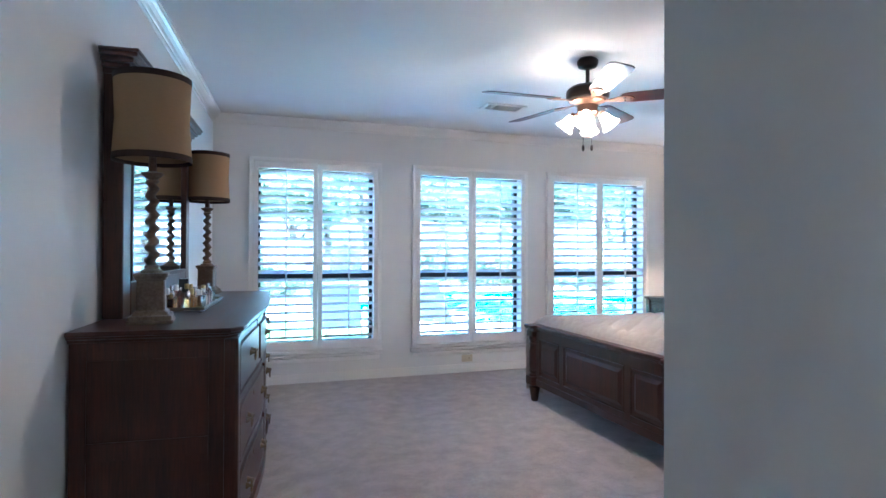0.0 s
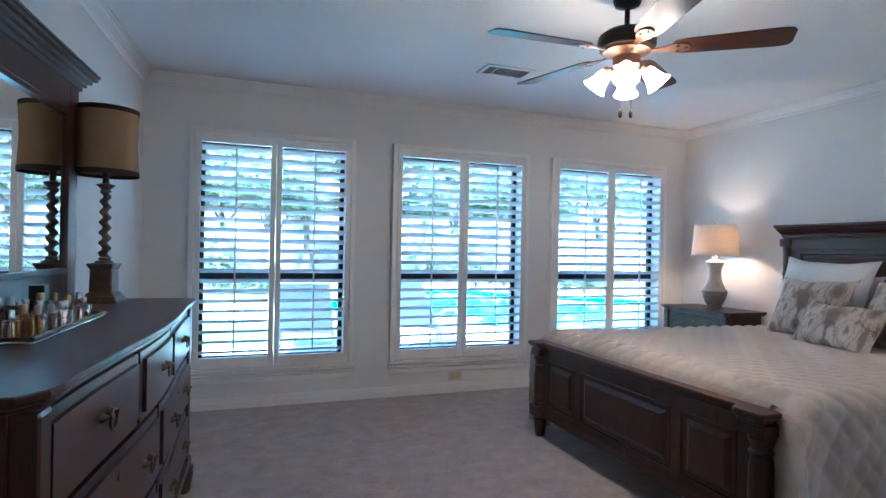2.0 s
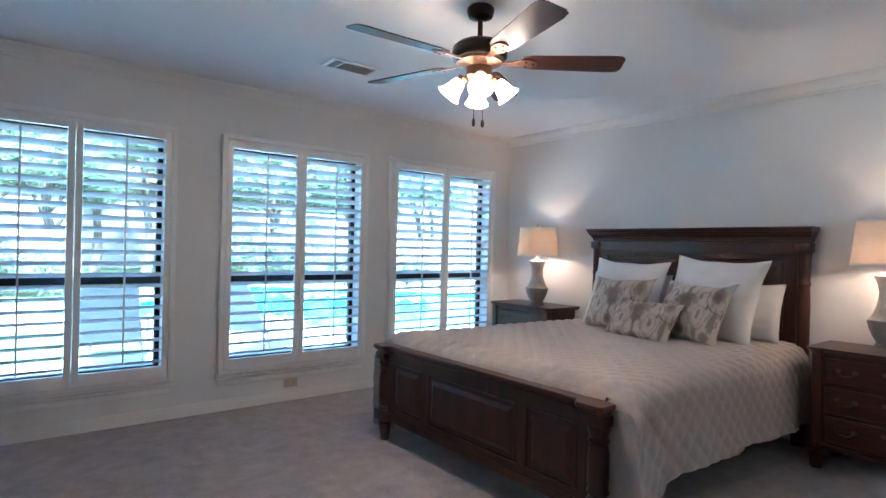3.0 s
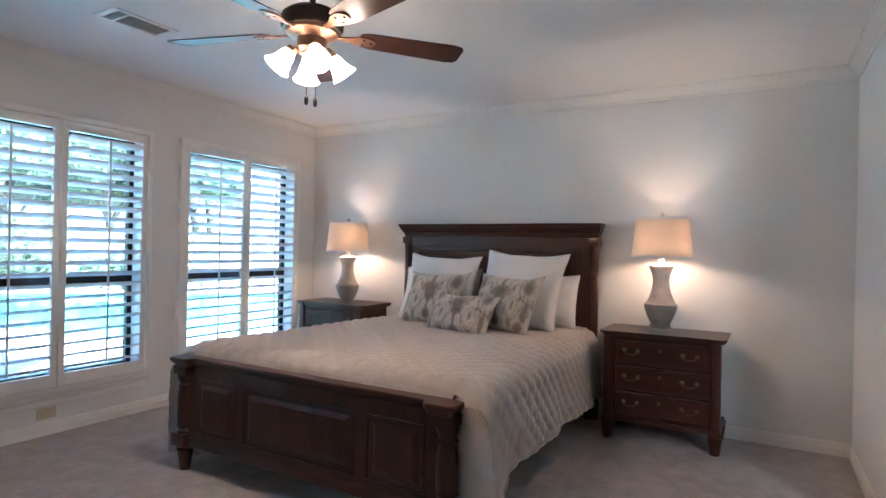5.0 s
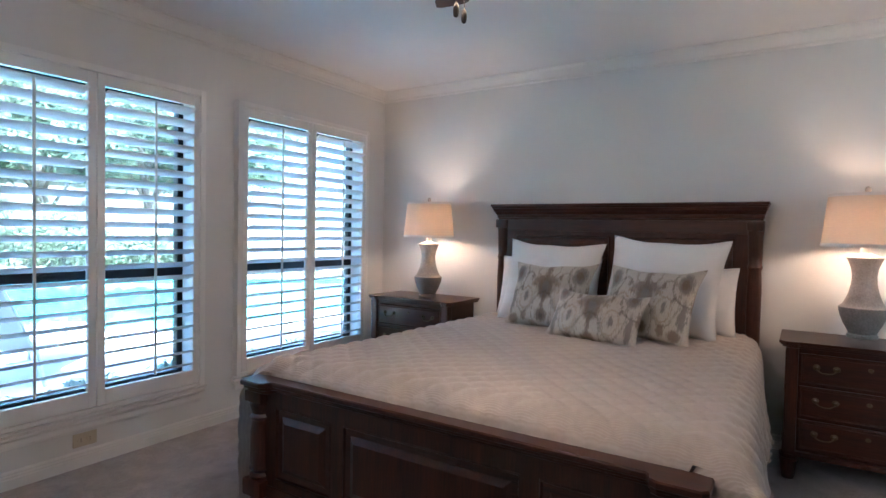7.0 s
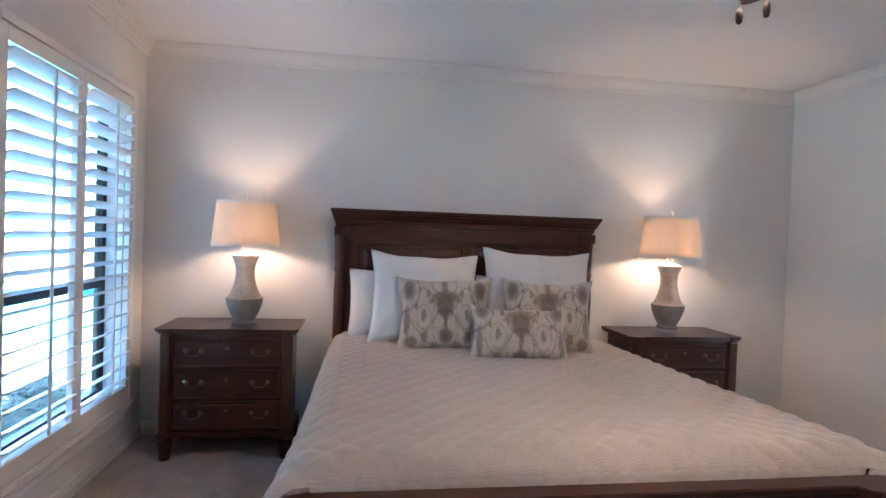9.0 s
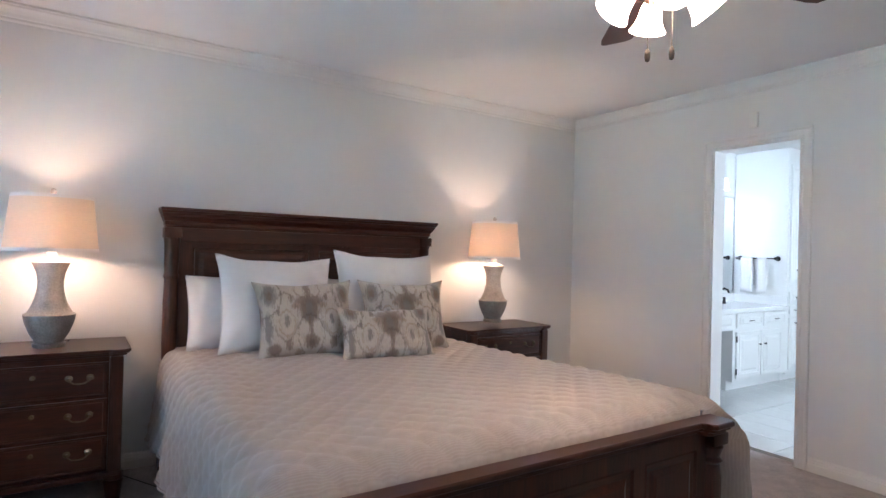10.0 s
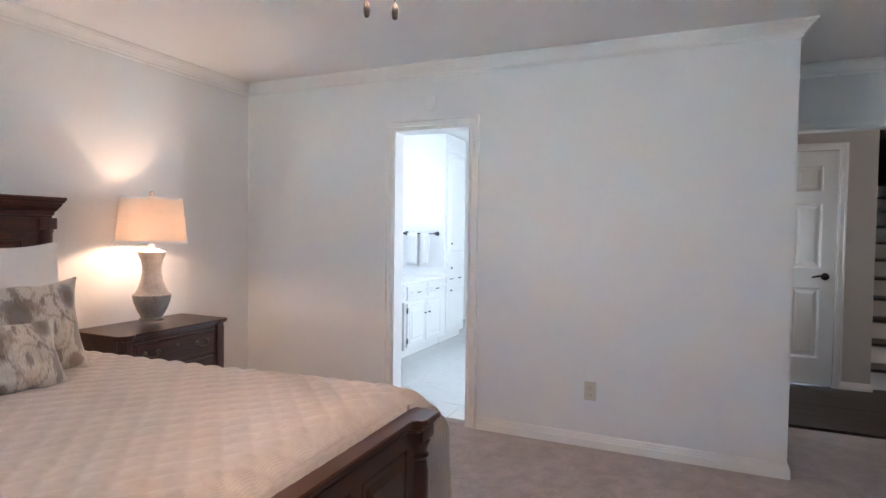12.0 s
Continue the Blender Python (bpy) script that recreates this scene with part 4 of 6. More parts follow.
def nightstand(m):
    """A three-drawer chest with canted corner posts and turned feet; the front looks along -x."""
    n = thing("nightstand", "dark mahogany three drawer nightstand with brass pulls", "nightstand", m, group="nightstands beside the bed")
    w, d = 0.36, 0.40
    part("body", boxes((0.012, d, -w + 0.02, w - 0.02, 0.125, 0.715)), M_WOODZ, n)
    bm = bmesh.new()
    for ins, za, zb in ((0.016, 0.712, 0.724), (0.006, 0.724, 0.733), (0.0, 0.733, 0.748)):
        a = -0.035 + ins
        o = [(a + 0.03, -w - 0.03 + ins), (a, -w + ins), (a, -w + 0.05), (a + 0.014, -w + 0.065), (a + 0.014, w - 0.065), (a, w - 0.05), (a, w - ins), (a + 0.03, w + 0.03 - ins), (d + 0.006, w + 0.03 - ins), (d + 0.006, -w - 0.03 + ins)]
        merge(bm, solid(o, za, zb, 0.003))
    part("top", bm, M_WOODY, n, "moulded top")
    zs = ((0.520, 0.685), (0.335, 0.505), (0.155, 0.320))
    for k, (z0, z1) in enumerate(zs):
        bm = bmesh.new()
        raised = [(0.0, 0.0), (0.012, 0.0), (0.016, 0.006), (0.010, 0.012), (0.010, 0.016), (0.014, 0.020)]
        loops = []
        for o, ins in raised:
            loops.append([bm.verts.new((0.010 - o, yy, zz)) for yy, zz in ((-w + 0.065 + ins, z0 + ins), (w - 0.065 - ins, z0 + ins), (w - 0.065 - ins, z1 - ins), (-w + 0.065 + ins, z1 - ins))])
        for a, b in zip(loops, loops[1:]):
            for q in range(4):
                bm.faces.new((a[q], a[(q + 1) % 4], b[(q + 1) % 4], b[q]))
        bm.faces.new(loops[-1])
        bm.faces.new(loops[0][::-1])
        dr = part("drawer", bm, M_WOODY, n)
        for s in (-1, 1):
            bail_pull(dr, Matrix.Translation((-0.004, s * 0.18, (z0 + z1) / 2 + 0.014)))
        part("keyhole_plate", lathe([(0.012, 0), (0.011, 0.0025), (0.006, 0.0035), (0.004, 0.002)], 14, pose(-0.003, 0, (z0 + z1) / 2 + 0.03, 0, -90, 0)), M_BRASS, dr, smooth=True)
    for s in (-1, 1):
        bm = bmesh.new()
        box(bm, -0.012, 0.05, s * (w - 0.03) - 0.030, s * (w - 0.03) + 0.030, 0.120, 0.712, bevel=0.010)
        part("corner_post", bm, M_WOODZ, n)
        for xx in (0.018, d - 0.04):
            part("foot", lathe([(0.027, FZ), (0.031, FZ + 0.01), (0.041, 0.075), (0.043, 0.085), (0.034, 0.092), (0.043, 0.100), (0.043, 0.122)], 20, Matrix.Translation((xx, s * (w - 0.03), 0))), M_WOODZ, n, smooth=True)
    part("base_moulding", boxes((-0.018, d, -w - 0.004, w + 0.004, 0.112, 0.140), bevel=0.006), M_WOODY, n)
    return n


ns = nightstand(pose(4.895, NS_Y[0], 0) @ Matrix.Diagonal((1, 1, 0.97, 1)))
copy_thing(ns, pose(4.895, NS_Y[1], 0) @ Matrix.Diagonal((1, 1, 0.97, 1)))


def bedside_lamp(m):
    """A vase of grey ceramic with a drum shade; origin under the foot."""
    l = thing("table_lamp", "lit grey ceramic vase lamp with a cream linen shade", "table lamp", m, group="lamps on the nightstands")
    bowl = [(0.064, 0), (0.068, 0.006), (0.068, 0.018), (0.060, 0.024), (0.064, 0.034), (0.084, 0.070), (0.100, 0.112), (0.106, 0.140), (0.107, 0.151)]
    part("bowl", lathe(bowl, 40), M_BOWL, l, "dark glazed lower bowl", smooth=True)
    prof = [(0.107, 0.151), (0.1085, 0.155), (0.104, 0.158), (0.094, 0.163), (0.079, 0.190), (0.064, 0.230), (0.055, 0.275), (0.053, 0.310), (0.059, 0.350), (0.073, 0.385), (0.080, 0.398), (0.080, 0.403), (0.050, 0.414), (0.023, 0.424)]
    part("body", lathe(prof, 40), M_CERAMIC, l, smooth=True)
    part("neck", lathe([(0.023, 0.423), (0.022, 0.44), (0.020, 0.452), (0.008, 0.454), (0.008, 0.47)], 16), M_TRIM, l, smooth=True)
    sh = lathe([(0.196, 0.455), (0.168, 0.715), (0.1665, 0.715), (0.1945, 0.455)], 48, cap=False)
    shade = part("shade", sh, M_SHADE, l, "cream linen drum shade", smooth=True)
    for z0, z1, r0, r1 in ((0.453, 0.470, 0.1975, 0.1955), (0.702, 0.717, 0.1705, 0.169)):
        part("shade_trim", lathe([(r0, z0), (r1, z1), (r1 - 0.002, z1), (r0 - 0.002, z0)], 48, cap=False), M_WHITECLOTH, shade, "paler binding")
    part("shade_ring", tube([(0.167 * math.cos(a * math.pi / 12), 0.167 * math.sin(a * math.pi / 12), 0.705) for a in range(24)], 0.002, 6, closed=True), M_BRASS, shade)
    bm = bmesh.new()
    for k in range(3):
        a = k * 2 * math.pi / 3
        tube([(0, 0, 0.712), (0.166 * math.cos(a), 0.166 * math.sin(a), 0.706)], 0.0018, 6, bm)
    part("spider", bm, M_BRASS, shade)
    tb = bmesh.new()
    tube([(0.0, 0.03 * math.cos(a), 0.47 + 0.24 * t) for t, a in ((0, math.pi / 2), (1, math.pi / 2))], 0.002, 6, tb)
    tube([(0, 0.012, 0.47), (0, 0.055, 0.52), (0, 0.055, 0.64), (0, 0.0, 0.712)], 0.0018, 6, tb)
    tube([(0, -0.012, 0.47), (0, -0.055, 0.52), (0, -0.055, 0.64), (0, 0.0, 0.712)], 0.0018, 6, tb)
    part("harp", tb, M_BRASS, l)
    part("finial", lathe([(0.004, 0.712), (0.005, 0.722), (0.012, 0.728), (0.014, 0.738), (0.010, 0.750), (0.003, 0.755)], 16), M_CERAMIC, l, "small glass ball finial", smooth=True)
    return l


bl = bedside_lamp(pose(LAMP_X, LAMP_Y[0], 0.7265, 0, 0, 4) @ Matrix.Diagonal((1, 1, 1.02, 1)))
copy_thing(bl, pose(LAMP_X, LAMP_Y[1], 0.7265, 0, 0, -7) @ Matrix.Diagonal((1, 1, 1.02, 1)))
cord = part("lamp_cord", tube([(5.22, 6.42, 0.732), (5.32, 6.40, 0.60), (5.32, 6.38, 0.20), (5.31, 6.30, 0.0), (5.24, 6.16, -0.018), (5.10, 6.08, -0.018), (4.99, 6.02, -0.018)], 0.003, 6), M_CABLE)
tagged(cord, "thin dark lamp cord trailing down to the carpet", "cord")

# ---- dresser and what stands on it ----
DX, DY0, DY1, DH = XW + 0.012, 3.885, 5.80, 0.93
DF = 1.02      # front of the ends


def bow(s):
    """How far the serpentine front stands forward, for s from 0 to 1 along it."""
    return 0.018 * (1 - math.cos(2 * math.pi * min(max((s - 0.06) / 0.88, 0), 1)))


def curved(x_off, y0, y1, z0, z1, thick, bevel=0.0, nseg=24, grow=0.0):
    """A slab that follows the dresser's front between two places along it."""
    out, inn = [], []
    for k in range(nseg + 1):
        y = y0 + (y1 - y0) * k / nseg
        xf = DF + bow((y - DY0) / (DY1 - DY0)) + x_off
        out.append((xf, y))
        inn.append((xf - thick, y))
    return solid(out + inn[::-1], z0, z1, bevel)


def ring_pull(parent, y, z):
    xf = DF + bow((y - DY0) / (DY1 - DY0)) + 0.020
    h = part("ring_pull", tube([(0.016, 0.030 * math.sin(a * math.pi / 8), -0.012 - 0.024 * math.cos(a * math.pi / 8) + 0.0) for a in range(16)], 0.0034, 8, closed=True), M_BRASS, parent, "antique brass ring pull", smooth=True)
    h.matrix_basis = Matrix.Translation((xf, y, z))
    for s in (-1, 1):
        part("rosette", lathe([(0.013, -0.004), (0.012, 0.002), (0.007, 0.008), (0.005, 0.016), (0.007, 0.020), (0.003, 0.023)], 14, pose(0, s * 0.030, 0.0, 0, 90, 0)), M_BRASS, h, smooth=True)


def dresser():
    d = thing("dresser", "dark mahogany dresser with a serpentine front and brass pulls", "dresser", SKEW)
    out = [(DF - 0.03 + bow(k / 30), DY0 + 0.02 + (DY1 - DY0 - 0.04) * k / 30) for k in range(31)]
    part("body", solid([(DX, DY0 + 0.02)] + out + [(DX, DY1 - 0.02)], 0.10, DH - 0.035), M_WOODZ, d)
    rings = []
    for ins, z in ((0.026, -0.040), (0.022, -0.037), (0.022, -0.029), (0.015, -0.027), (0.010, -0.024), (0.010, -0.018), (0.003, -0.016), (0.0, -0.012), (0.0, -0.003), (0.003, 0.0)):
        o = []
        for k in range(41):
            q = k / 40
            y = DY0 - 0.02 + ins + (DY1 - DY0 + 0.04 - 2 * ins) * q
            xx = DF + 0.035 - ins + bow(q) - (0.045 if k in (0, 40) else 0.008 if k in (1, 39) else 0)
            o.append((xx, y))
        rings.append(([(DX - 0.002, DY0 - 0.02 + ins)] + o + [(DX - 0.002, DY1 + 0.02 - ins)], DH + z))
    bm = stepped(rings)
    part("top", bm, M_WOODY, d, "polished moulded top")
    # ends with a rail across
    for y, s in ((DY0 + 0.02, -1), (DY1 - 0.02, 1)):
        part("end_frame", boxes((DX, DX + 0.05, y, y + s * 0.008, 0.12, DH - 0.04), (DF - 0.085, DF - 0.035, y, y + s * 0.008, 0.12, DH - 0.04), (DX + 0.05, DF - 0.085, y, y + s * 0.008, DH - 0.10, DH - 0.04), (DX + 0.05, DF - 0.085, y, y + s * 0.008, 0.50, 0.56), (DX + 0.05, DF - 0.085, y, y + s * 0.008, 0.12, 0.2), bevel=0.002), M_WOODZ, d)
    g = 0.010
    L = DY1 - DY0
    a, b = DY0 + 0.055, DY1 - 0.055
    rows = (((0.66, 0.875), (0, 0.36, 0.64, 1)), ((0.405, 0.645), (0, 0.5, 1)), ((0.15, 0.39), (0, 0.5, 1)))
    for (z0, z1), cuts in rows:
        for c0, c1 in zip(cuts, cuts[1:]):
            y0, y1 = a + (b - a) * c0 + g, a + (b - a) * c1 - g
            dr = part("drawer", curved(0.0, y0, y1, z0, z1, 0.035, 0.004), M_WOODY, d)
            part("drawer_field", curved(0.012, y0 + 0.028, y1 - 0.028, z0 + 0.026, z1 - 0.026, 0.014, 0.005), M_WOODY, dr)
            zc = (z0 + z1) / 2 + 0.016
            if len(cuts) == 4:
                ring_pull(dr, (y0 + y1) / 2, zc)
            else:
                for f in (0.24, 0.76):
                    ring_pull(dr, y0 + (y1 - y0) * f, zc)
                ym = (y0 + y1) / 2
                part("keyhole_plate", lathe([(0.012, 0), (0.011, 0.003), (0.005, 0.004)], 12, pose(DF + bow((ym - DY0) / L) + 0.012, ym, z1 - 0.06, 0, 90, 0)), M_BRASS, dr, smooth=True)
    for yy in (DY0 + 0.055, DY1 - 0.055):
        bm = bmesh.new()
        box(bm, DF - 0.045, DF + 0.012, yy - 0.035, yy + 0.035, 0.10, DH - 0.04, bevel=0.012)
        part("corner_post", bm, M_WOODZ, d)
        for xx in (DX + 0.05, DF - 0.012):
            part("foot", lathe([(0.030, FZ), (0.036, FZ + 0.012), (0.046, 0.06), (0.048, 0.075), (0.038, 0.084), (0.048, 0.092), (0.048, 0.104)], 20, Matrix.Translation((xx, yy, 0))), M_WOODZ, d, smooth=True)
    part("base_moulding", curved(0.018, DY0, DY1, 0.098, 0.140, DF - DX, 0.005), M_WOODY, d)


dresser()

MY0, MY1, MZ0, MZ1 = 4.21, 5.56, 0.932, 1.95


def mirror():
    """A framed mirror with a cornice, standing on the dresser against the wall."""
    m = thing("dresser_mirror", "large dark mahogany framed mirror with a stepped cornice", "mirror", SKEW)
    x0, x1 = XW + 0.012, XW + 0.085
    fw = 0.105
    part("frame", boxes((x0, x1, MY0, MY0 + fw, MZ0, MZ1 - 0.08), (x0, x1, MY1 - fw, MY1, MZ0, MZ1 - 0.08), (x0, x1, MY0 + fw, MY1 - fw, MZ0, MZ0 + 0.14), (x0, x1, MY0 + fw, MY1 - fw, MZ1 - 0.20, MZ1 - 0.08), bevel=0.006), M_WOODZ, m)
    part("inner_moulding", boxes((x1 - 0.012, x1 + 0.006, MY0 + fw, MY0 + fw + 0.02, MZ0 + 0.14, MZ1 - 0.20), (x1 - 0.012, x1 + 0.006, MY1 - fw - 0.02, MY1 - fw, MZ0 + 0.14, MZ1 - 0.20), (x1 - 0.012, x1 + 0.006, MY0 + fw + 0.02, MY1 - fw - 0.02, MZ0 + 0.14, MZ0 + 0.16), (x1 - 0.012, x1 + 0.006, MY0 + fw + 0.02, MY1 - fw - 0.02, MZ1 - 0.22, MZ1 - 0.20), bevel=0.004), M_WOODZ, m)
    bm = bmesh.new()
    for k, (o, za, zb) in enumerate(((0.010, -0.085, -0.064), (0.024, -0.064, -0.046), (0.040, -0.046, -0.028), (0.058, -0.028, -0.012), (0.066, -0.012, 0.0))):
        box(bm, x0, x1 + o, MY0 - o, MY1 + o, MZ1 + za, MZ1 + zb, bevel=0.004)
    part("cornice", bm, M_WOODY, m)
    part("mirror_glass", boxes((x1 - 0.018, x1 - 0.010, MY0 + fw + 0.004, MY1 - fw - 0.004, MZ0 + 0.145, MZ1 - 0.205)), M_MIRROR, m, "clear bevelled mirror glass")


mirror()


def twist_lamp(m, z_scale=1.0):
    """A barley-twist column on a square plinth with a trimmed burlap drum."""
    l = thing("table_lamp", "unlit barley twist wooden lamp with a tan burlap drum shade", "table lamp", m, group="twist lamps on the dresser")
    rings = []
    for h, z in ((0.072, 0.0), (0.075, 0.002), (0.075, 0.012), (0.070, 0.014), (0.069, 0.026), (0.060, 0.030), (0.056, 0.040), (0.047, 0.046), (0.045, 0.146), (0.050, 0.150), (0.052, 0.158), (0.056, 0.162), (0.056, 0.170), (0.052, 0.172)):
        c = h - 0.005
        rings.append(([(h, -c), (h, c), (c, h), (-c, h), (-h, c), (-h, -c), (-c, -h), (c, -h)], z))
    bm = stepped(rings)
    part("plinth", bm, M_TRAVERT, l, "worn carved square plinth")
    bm = bmesh.new()
    n, seg, H0, H1 = 120, 20, 0.190, 0.485
    rings = []
    for i in range(n + 1):
        t = i / n
        tw = t * 2 * math.pi * 6.5
        r, o = 0.0195 - 0.003 * t, 0.0080 - 0.001 * t
        c = Vector((o * math.cos(tw), o * math.sin(tw), H0 + (H1 - H0) * t))
        rings.append([bm.verts.new(c + Vector((r * math.cos(q * 2 * math.pi / seg), r * math.sin(q * 2 * math.pi / seg), 0))) for q in range(seg)])
    for r0, r1 in zip(rings, rings[1:]):
        for q in range(seg):
            bm.faces.new((r0[q], r0[(q + 1) % seg], r1[(q + 1) % seg], r1[q]))
    lathe([(0.040, 0.172), (0.036, 0.180), (0.022, 0.186), (0.026, 0.194), (0.018, 0.200)], 24, bm=bm)
    lathe([(0.016, 0.482), (0.024, 0.488), (0.018, 0.496), (0.034, 0.510), (0.040, 0.516), (0.014, 0.524), (0.012, 0.60)], 24, bm=bm)
    part("twisted_column", bm, M_TRAVERT, l, "twisted wooden column", smooth=True)
    sh = lathe([(0.133, 0.560), (0.124, 0.70), (0.130, 0.845), (0.1285, 0.845), (0.1225, 0.70), (0.1315, 0.560)], 48, cap=False)
    s = part("shade", sh, M_BURLAP, l, "tan burlap drum shade", smooth=True)
    for z0, z1, r0, r1 in ((0.556, 0.578, 0.1345, 0.1335), (0.828, 0.849, 0.1305, 0.1315)):
        part("shade_trim", lathe([(r0, z0), (r1, z1), (r1 - 0.003, z1), (r0 - 0.003, z0)], 48, cap=False), M_SHADETRIM, s, "dark brown band")
    bm = bmesh.new()
    for k in range(3):
        q = k * 2 * math.pi / 3
        tube([(0, 0, 0.60), (0.122 * math.cos(q), 0.122 * math.sin(q), 0.70)], 0.0018, 6, bm)
    part("spider", bm, M_BRONZE, s)
    return l


tl = twist_lamp(SKEW @ pose(0.71, 4.10, DH, 0, 0, 8) @ Matrix.Diagonal((1, 1, 1.06, 1)))
copy_thing(tl, SKEW @ pose(0.68, 5.62, DH, 0, 0, -4) @ Matrix.Diagonal((1, 1, 0.975, 1)))

# tray of perfume bottles
TX, TY = 0.74, 4.72
tray = thing("vanity_tray", "mirrored tray with a low beaded rim on the dresser", "tray", SKEW @ Matrix.Translation((TX, TY, DH)))
part("tray_base", boxes((-0.10, 0.10, -0.31, 0.31, 0.004, 0.010), bevel=0.002), M_MIRROR, tray)
part("rim", tube([(-0.10, -0.31, 0.018), (0.10, -0.31, 0.018), (0.10, 0.31, 0.018), (-0.10, 0.31, 0.018)], 0.006, 8, closed=True), M_BRASS, tray, smooth=True)
for sx in (-1, 1):
    for sy in (-1, 1):
        part("foot", lathe([(0.006, 0), (0.009, 0.002), (0.007, 0.005)], 10, Matrix.Translation((sx * 0.085, sy * 0.295, 0))), M_BRASS, tray, smooth=True)
rb = random.Random(5)
CAPS = [mat("gold_cap", (0.55, 0.40, 0.18), 0.3, 1.0), mat("black_cap", (0.02, 0.02, 0.02), 0.3), mat("silver_cap", (0.65, 0.65, 0.66), 0.25, 1.0), mat("white_cap", (0.7, 0.68, 0.66), 0.4)]
PINK = glass_mat("pink_perfume", (0.9, 0.62, 0.55))
for k in range(20):
    col, rw = k % 10, k // 10
    px, py = TX - 0.055 + rw * 0.095 + rb.uniform(-0.012, 0.012), TY - 0.265 + col * 0.059 + rb.uniform(-0.006, 0.006)
    h, r = rb.uniform(0.042, 0.074), rb.uniform(0.018, 0.026)
    bt = thing("perfume_bottle", rb.choice(("small glass perfume bottle with a metal cap on a tray", "small amber perfume bottle standing on a tray", "small clear scent bottle on the vanity tray")), "perfume bottle", SKEW @ pose(px, py, DH + 0.010, 0, 0, rb.uniform(-25, 25)), group="perfume bottles on the tray")
    gm = rb.choice((M_BOTTLE, M_AMBER, M_BOTTLE, M_BOTTLE, M_BOTTLE, PINK))
    if rb.random() < 0.5:
        bm = bmesh.new()
        box(bm, -r, r, -r * 0.8, r * 0.8, 0, h, bevel=0.004)
    else:
        bm = lathe([(r * 0.9, 0), (r, 0.004), (r, h * 0.8), (r * 0.6, h * 0.95), (r * 0.35, h)], 14)
    part("flask", bm, gm, bt, smooth=True)
    part("cap", lathe([(r * 0.42, h), (r * 0.45, h + 0.002), (r * 0.45, h + 0.022), (r * 0.36, h + 0.026)], 12), rb.choice((CAPS[0], CAPS[2], CAPS[2], CAPS[3])), bt, smooth=True)
blk = thing("perfume_box", "small black box standing behind the bottles", "box", SKEW @ pose(0.675, 4.91, DH + 0.010, 0, 0, 6))
part("carton", boxes((-0.022, 0.022, -0.03, 0.03, 0, 0.115), bevel=0.002), CAPS[1], blk)


# ---- bathroom, seen through the doorway ----
BX1, BXW, BY0, BY1 = 5.52, 5.25, -1.6, YS - 0.12
BATH = Matrix.Translation((-0.27, 0.6, 0))       # the fitted row along the east wall
structure("floor_bath", boxes((1.79, BXW + 0.15, BY0 - 0.15, YS - 0.06, -0.2, -0.012)), M_TILE, "pale grey polished bathroom floor", "floor")
structure("ceiling_bath", boxes((1.79, BXW + 0.15, BY0 - 0.15, BY1, ZC, ZC + 0.2)), M_BATHCAB, "white bathroom ceiling", "ceiling")
structure("wall_bath_east", boxes((BXW, BXW + 0.15, BY0, BY1, -0.1, ZC + 0.3)), M_BATHCAB, "white bathroom wall", "wall")
structure("wall_bath_south", boxes((1.79, BXW + 0.15, BY0 - 0.15, BY0, -0.1, ZC + 0.3)), M_BATHCAB, "white bathroom wall", "wall")
structure("wall_bath_west", boxes((1.79, 1.80, BY0, BY1, -0.1, ZC + 0.3)), M_BATHCAB, "white bathroom wall", "wall")
# added fill lamp that brightens the bathroom; the west wall has no opening
wa = new("bath_fill_light", bpy.data.lights.new("bath_fill_light", 'AREA'))
wa.data.shape, wa.data.size, wa.data.size_y, wa.data.energy, wa.data.color = 'RECTANGLE', 1.55, 1.15, 3.6, (0.94, 1.0, 0.92)
wa.matrix_world = look((1.84, 1.1, 1.55), (5.5, 0.4, 1.2))
rt = [(x, x + 0.596, y, y + 0.296) for x in np.arange(1.82, 4.6, 0.60) for y in np.arange(BY0 + 0.01, YS - 0.36, 0.30)]
fb_ = bpy.data.objects["floor_bath"]
tb = bmesh.new()
box(tb, 0, 0.596, 0, 0.296, -0.012, -0.002, bevel=0.0015, seg=1)
TILE0 = part("tile", tb, M_TILE, fb_)
for i, (xa, xb, ya, yb) in enumerate(rt):
    m = Matrix.Translation((xa, ya, 0))
    if i == 0:
        TILE0.matrix_basis = m
    else:
        share("tile", TILE0, fb_, m)

VX, VY0, VY1 = 4.95, -0.36, 1.93


def knob(parent, x, y, z):
    part("knob", lathe([(0.004, 0), (0.004, 0.012), (0.010, 0.018), (0.011, 0.024), (0.006, 0.028)], 12, pose(x, y, z, 0, -90, 0)), M_BLACK, parent, smooth=True)


def bar_pull(parent, x, y, z):
    part("pull", tube([(x, y - 0.035, z), (x - 0.018, y - 0.033, z), (x - 0.020, y, z), (x - 0.018, y + 0.033, z), (x, y + 0.035, z)], 0.0045, 8), M_BLACK, parent, smooth=True)


def shaker(parent, name, y0, y1, z0, z1):
    bm = boxes((VX - 0.018, VX, y0, y1, z0, z1), bevel=0.002)
    raised_panel(bm, VX - 0.0185, y0 + 0.035, y1 - 0.035, z0 + 0.035, z1 - 0.035)
    return part(name, bm, M_BATHCAB, parent)


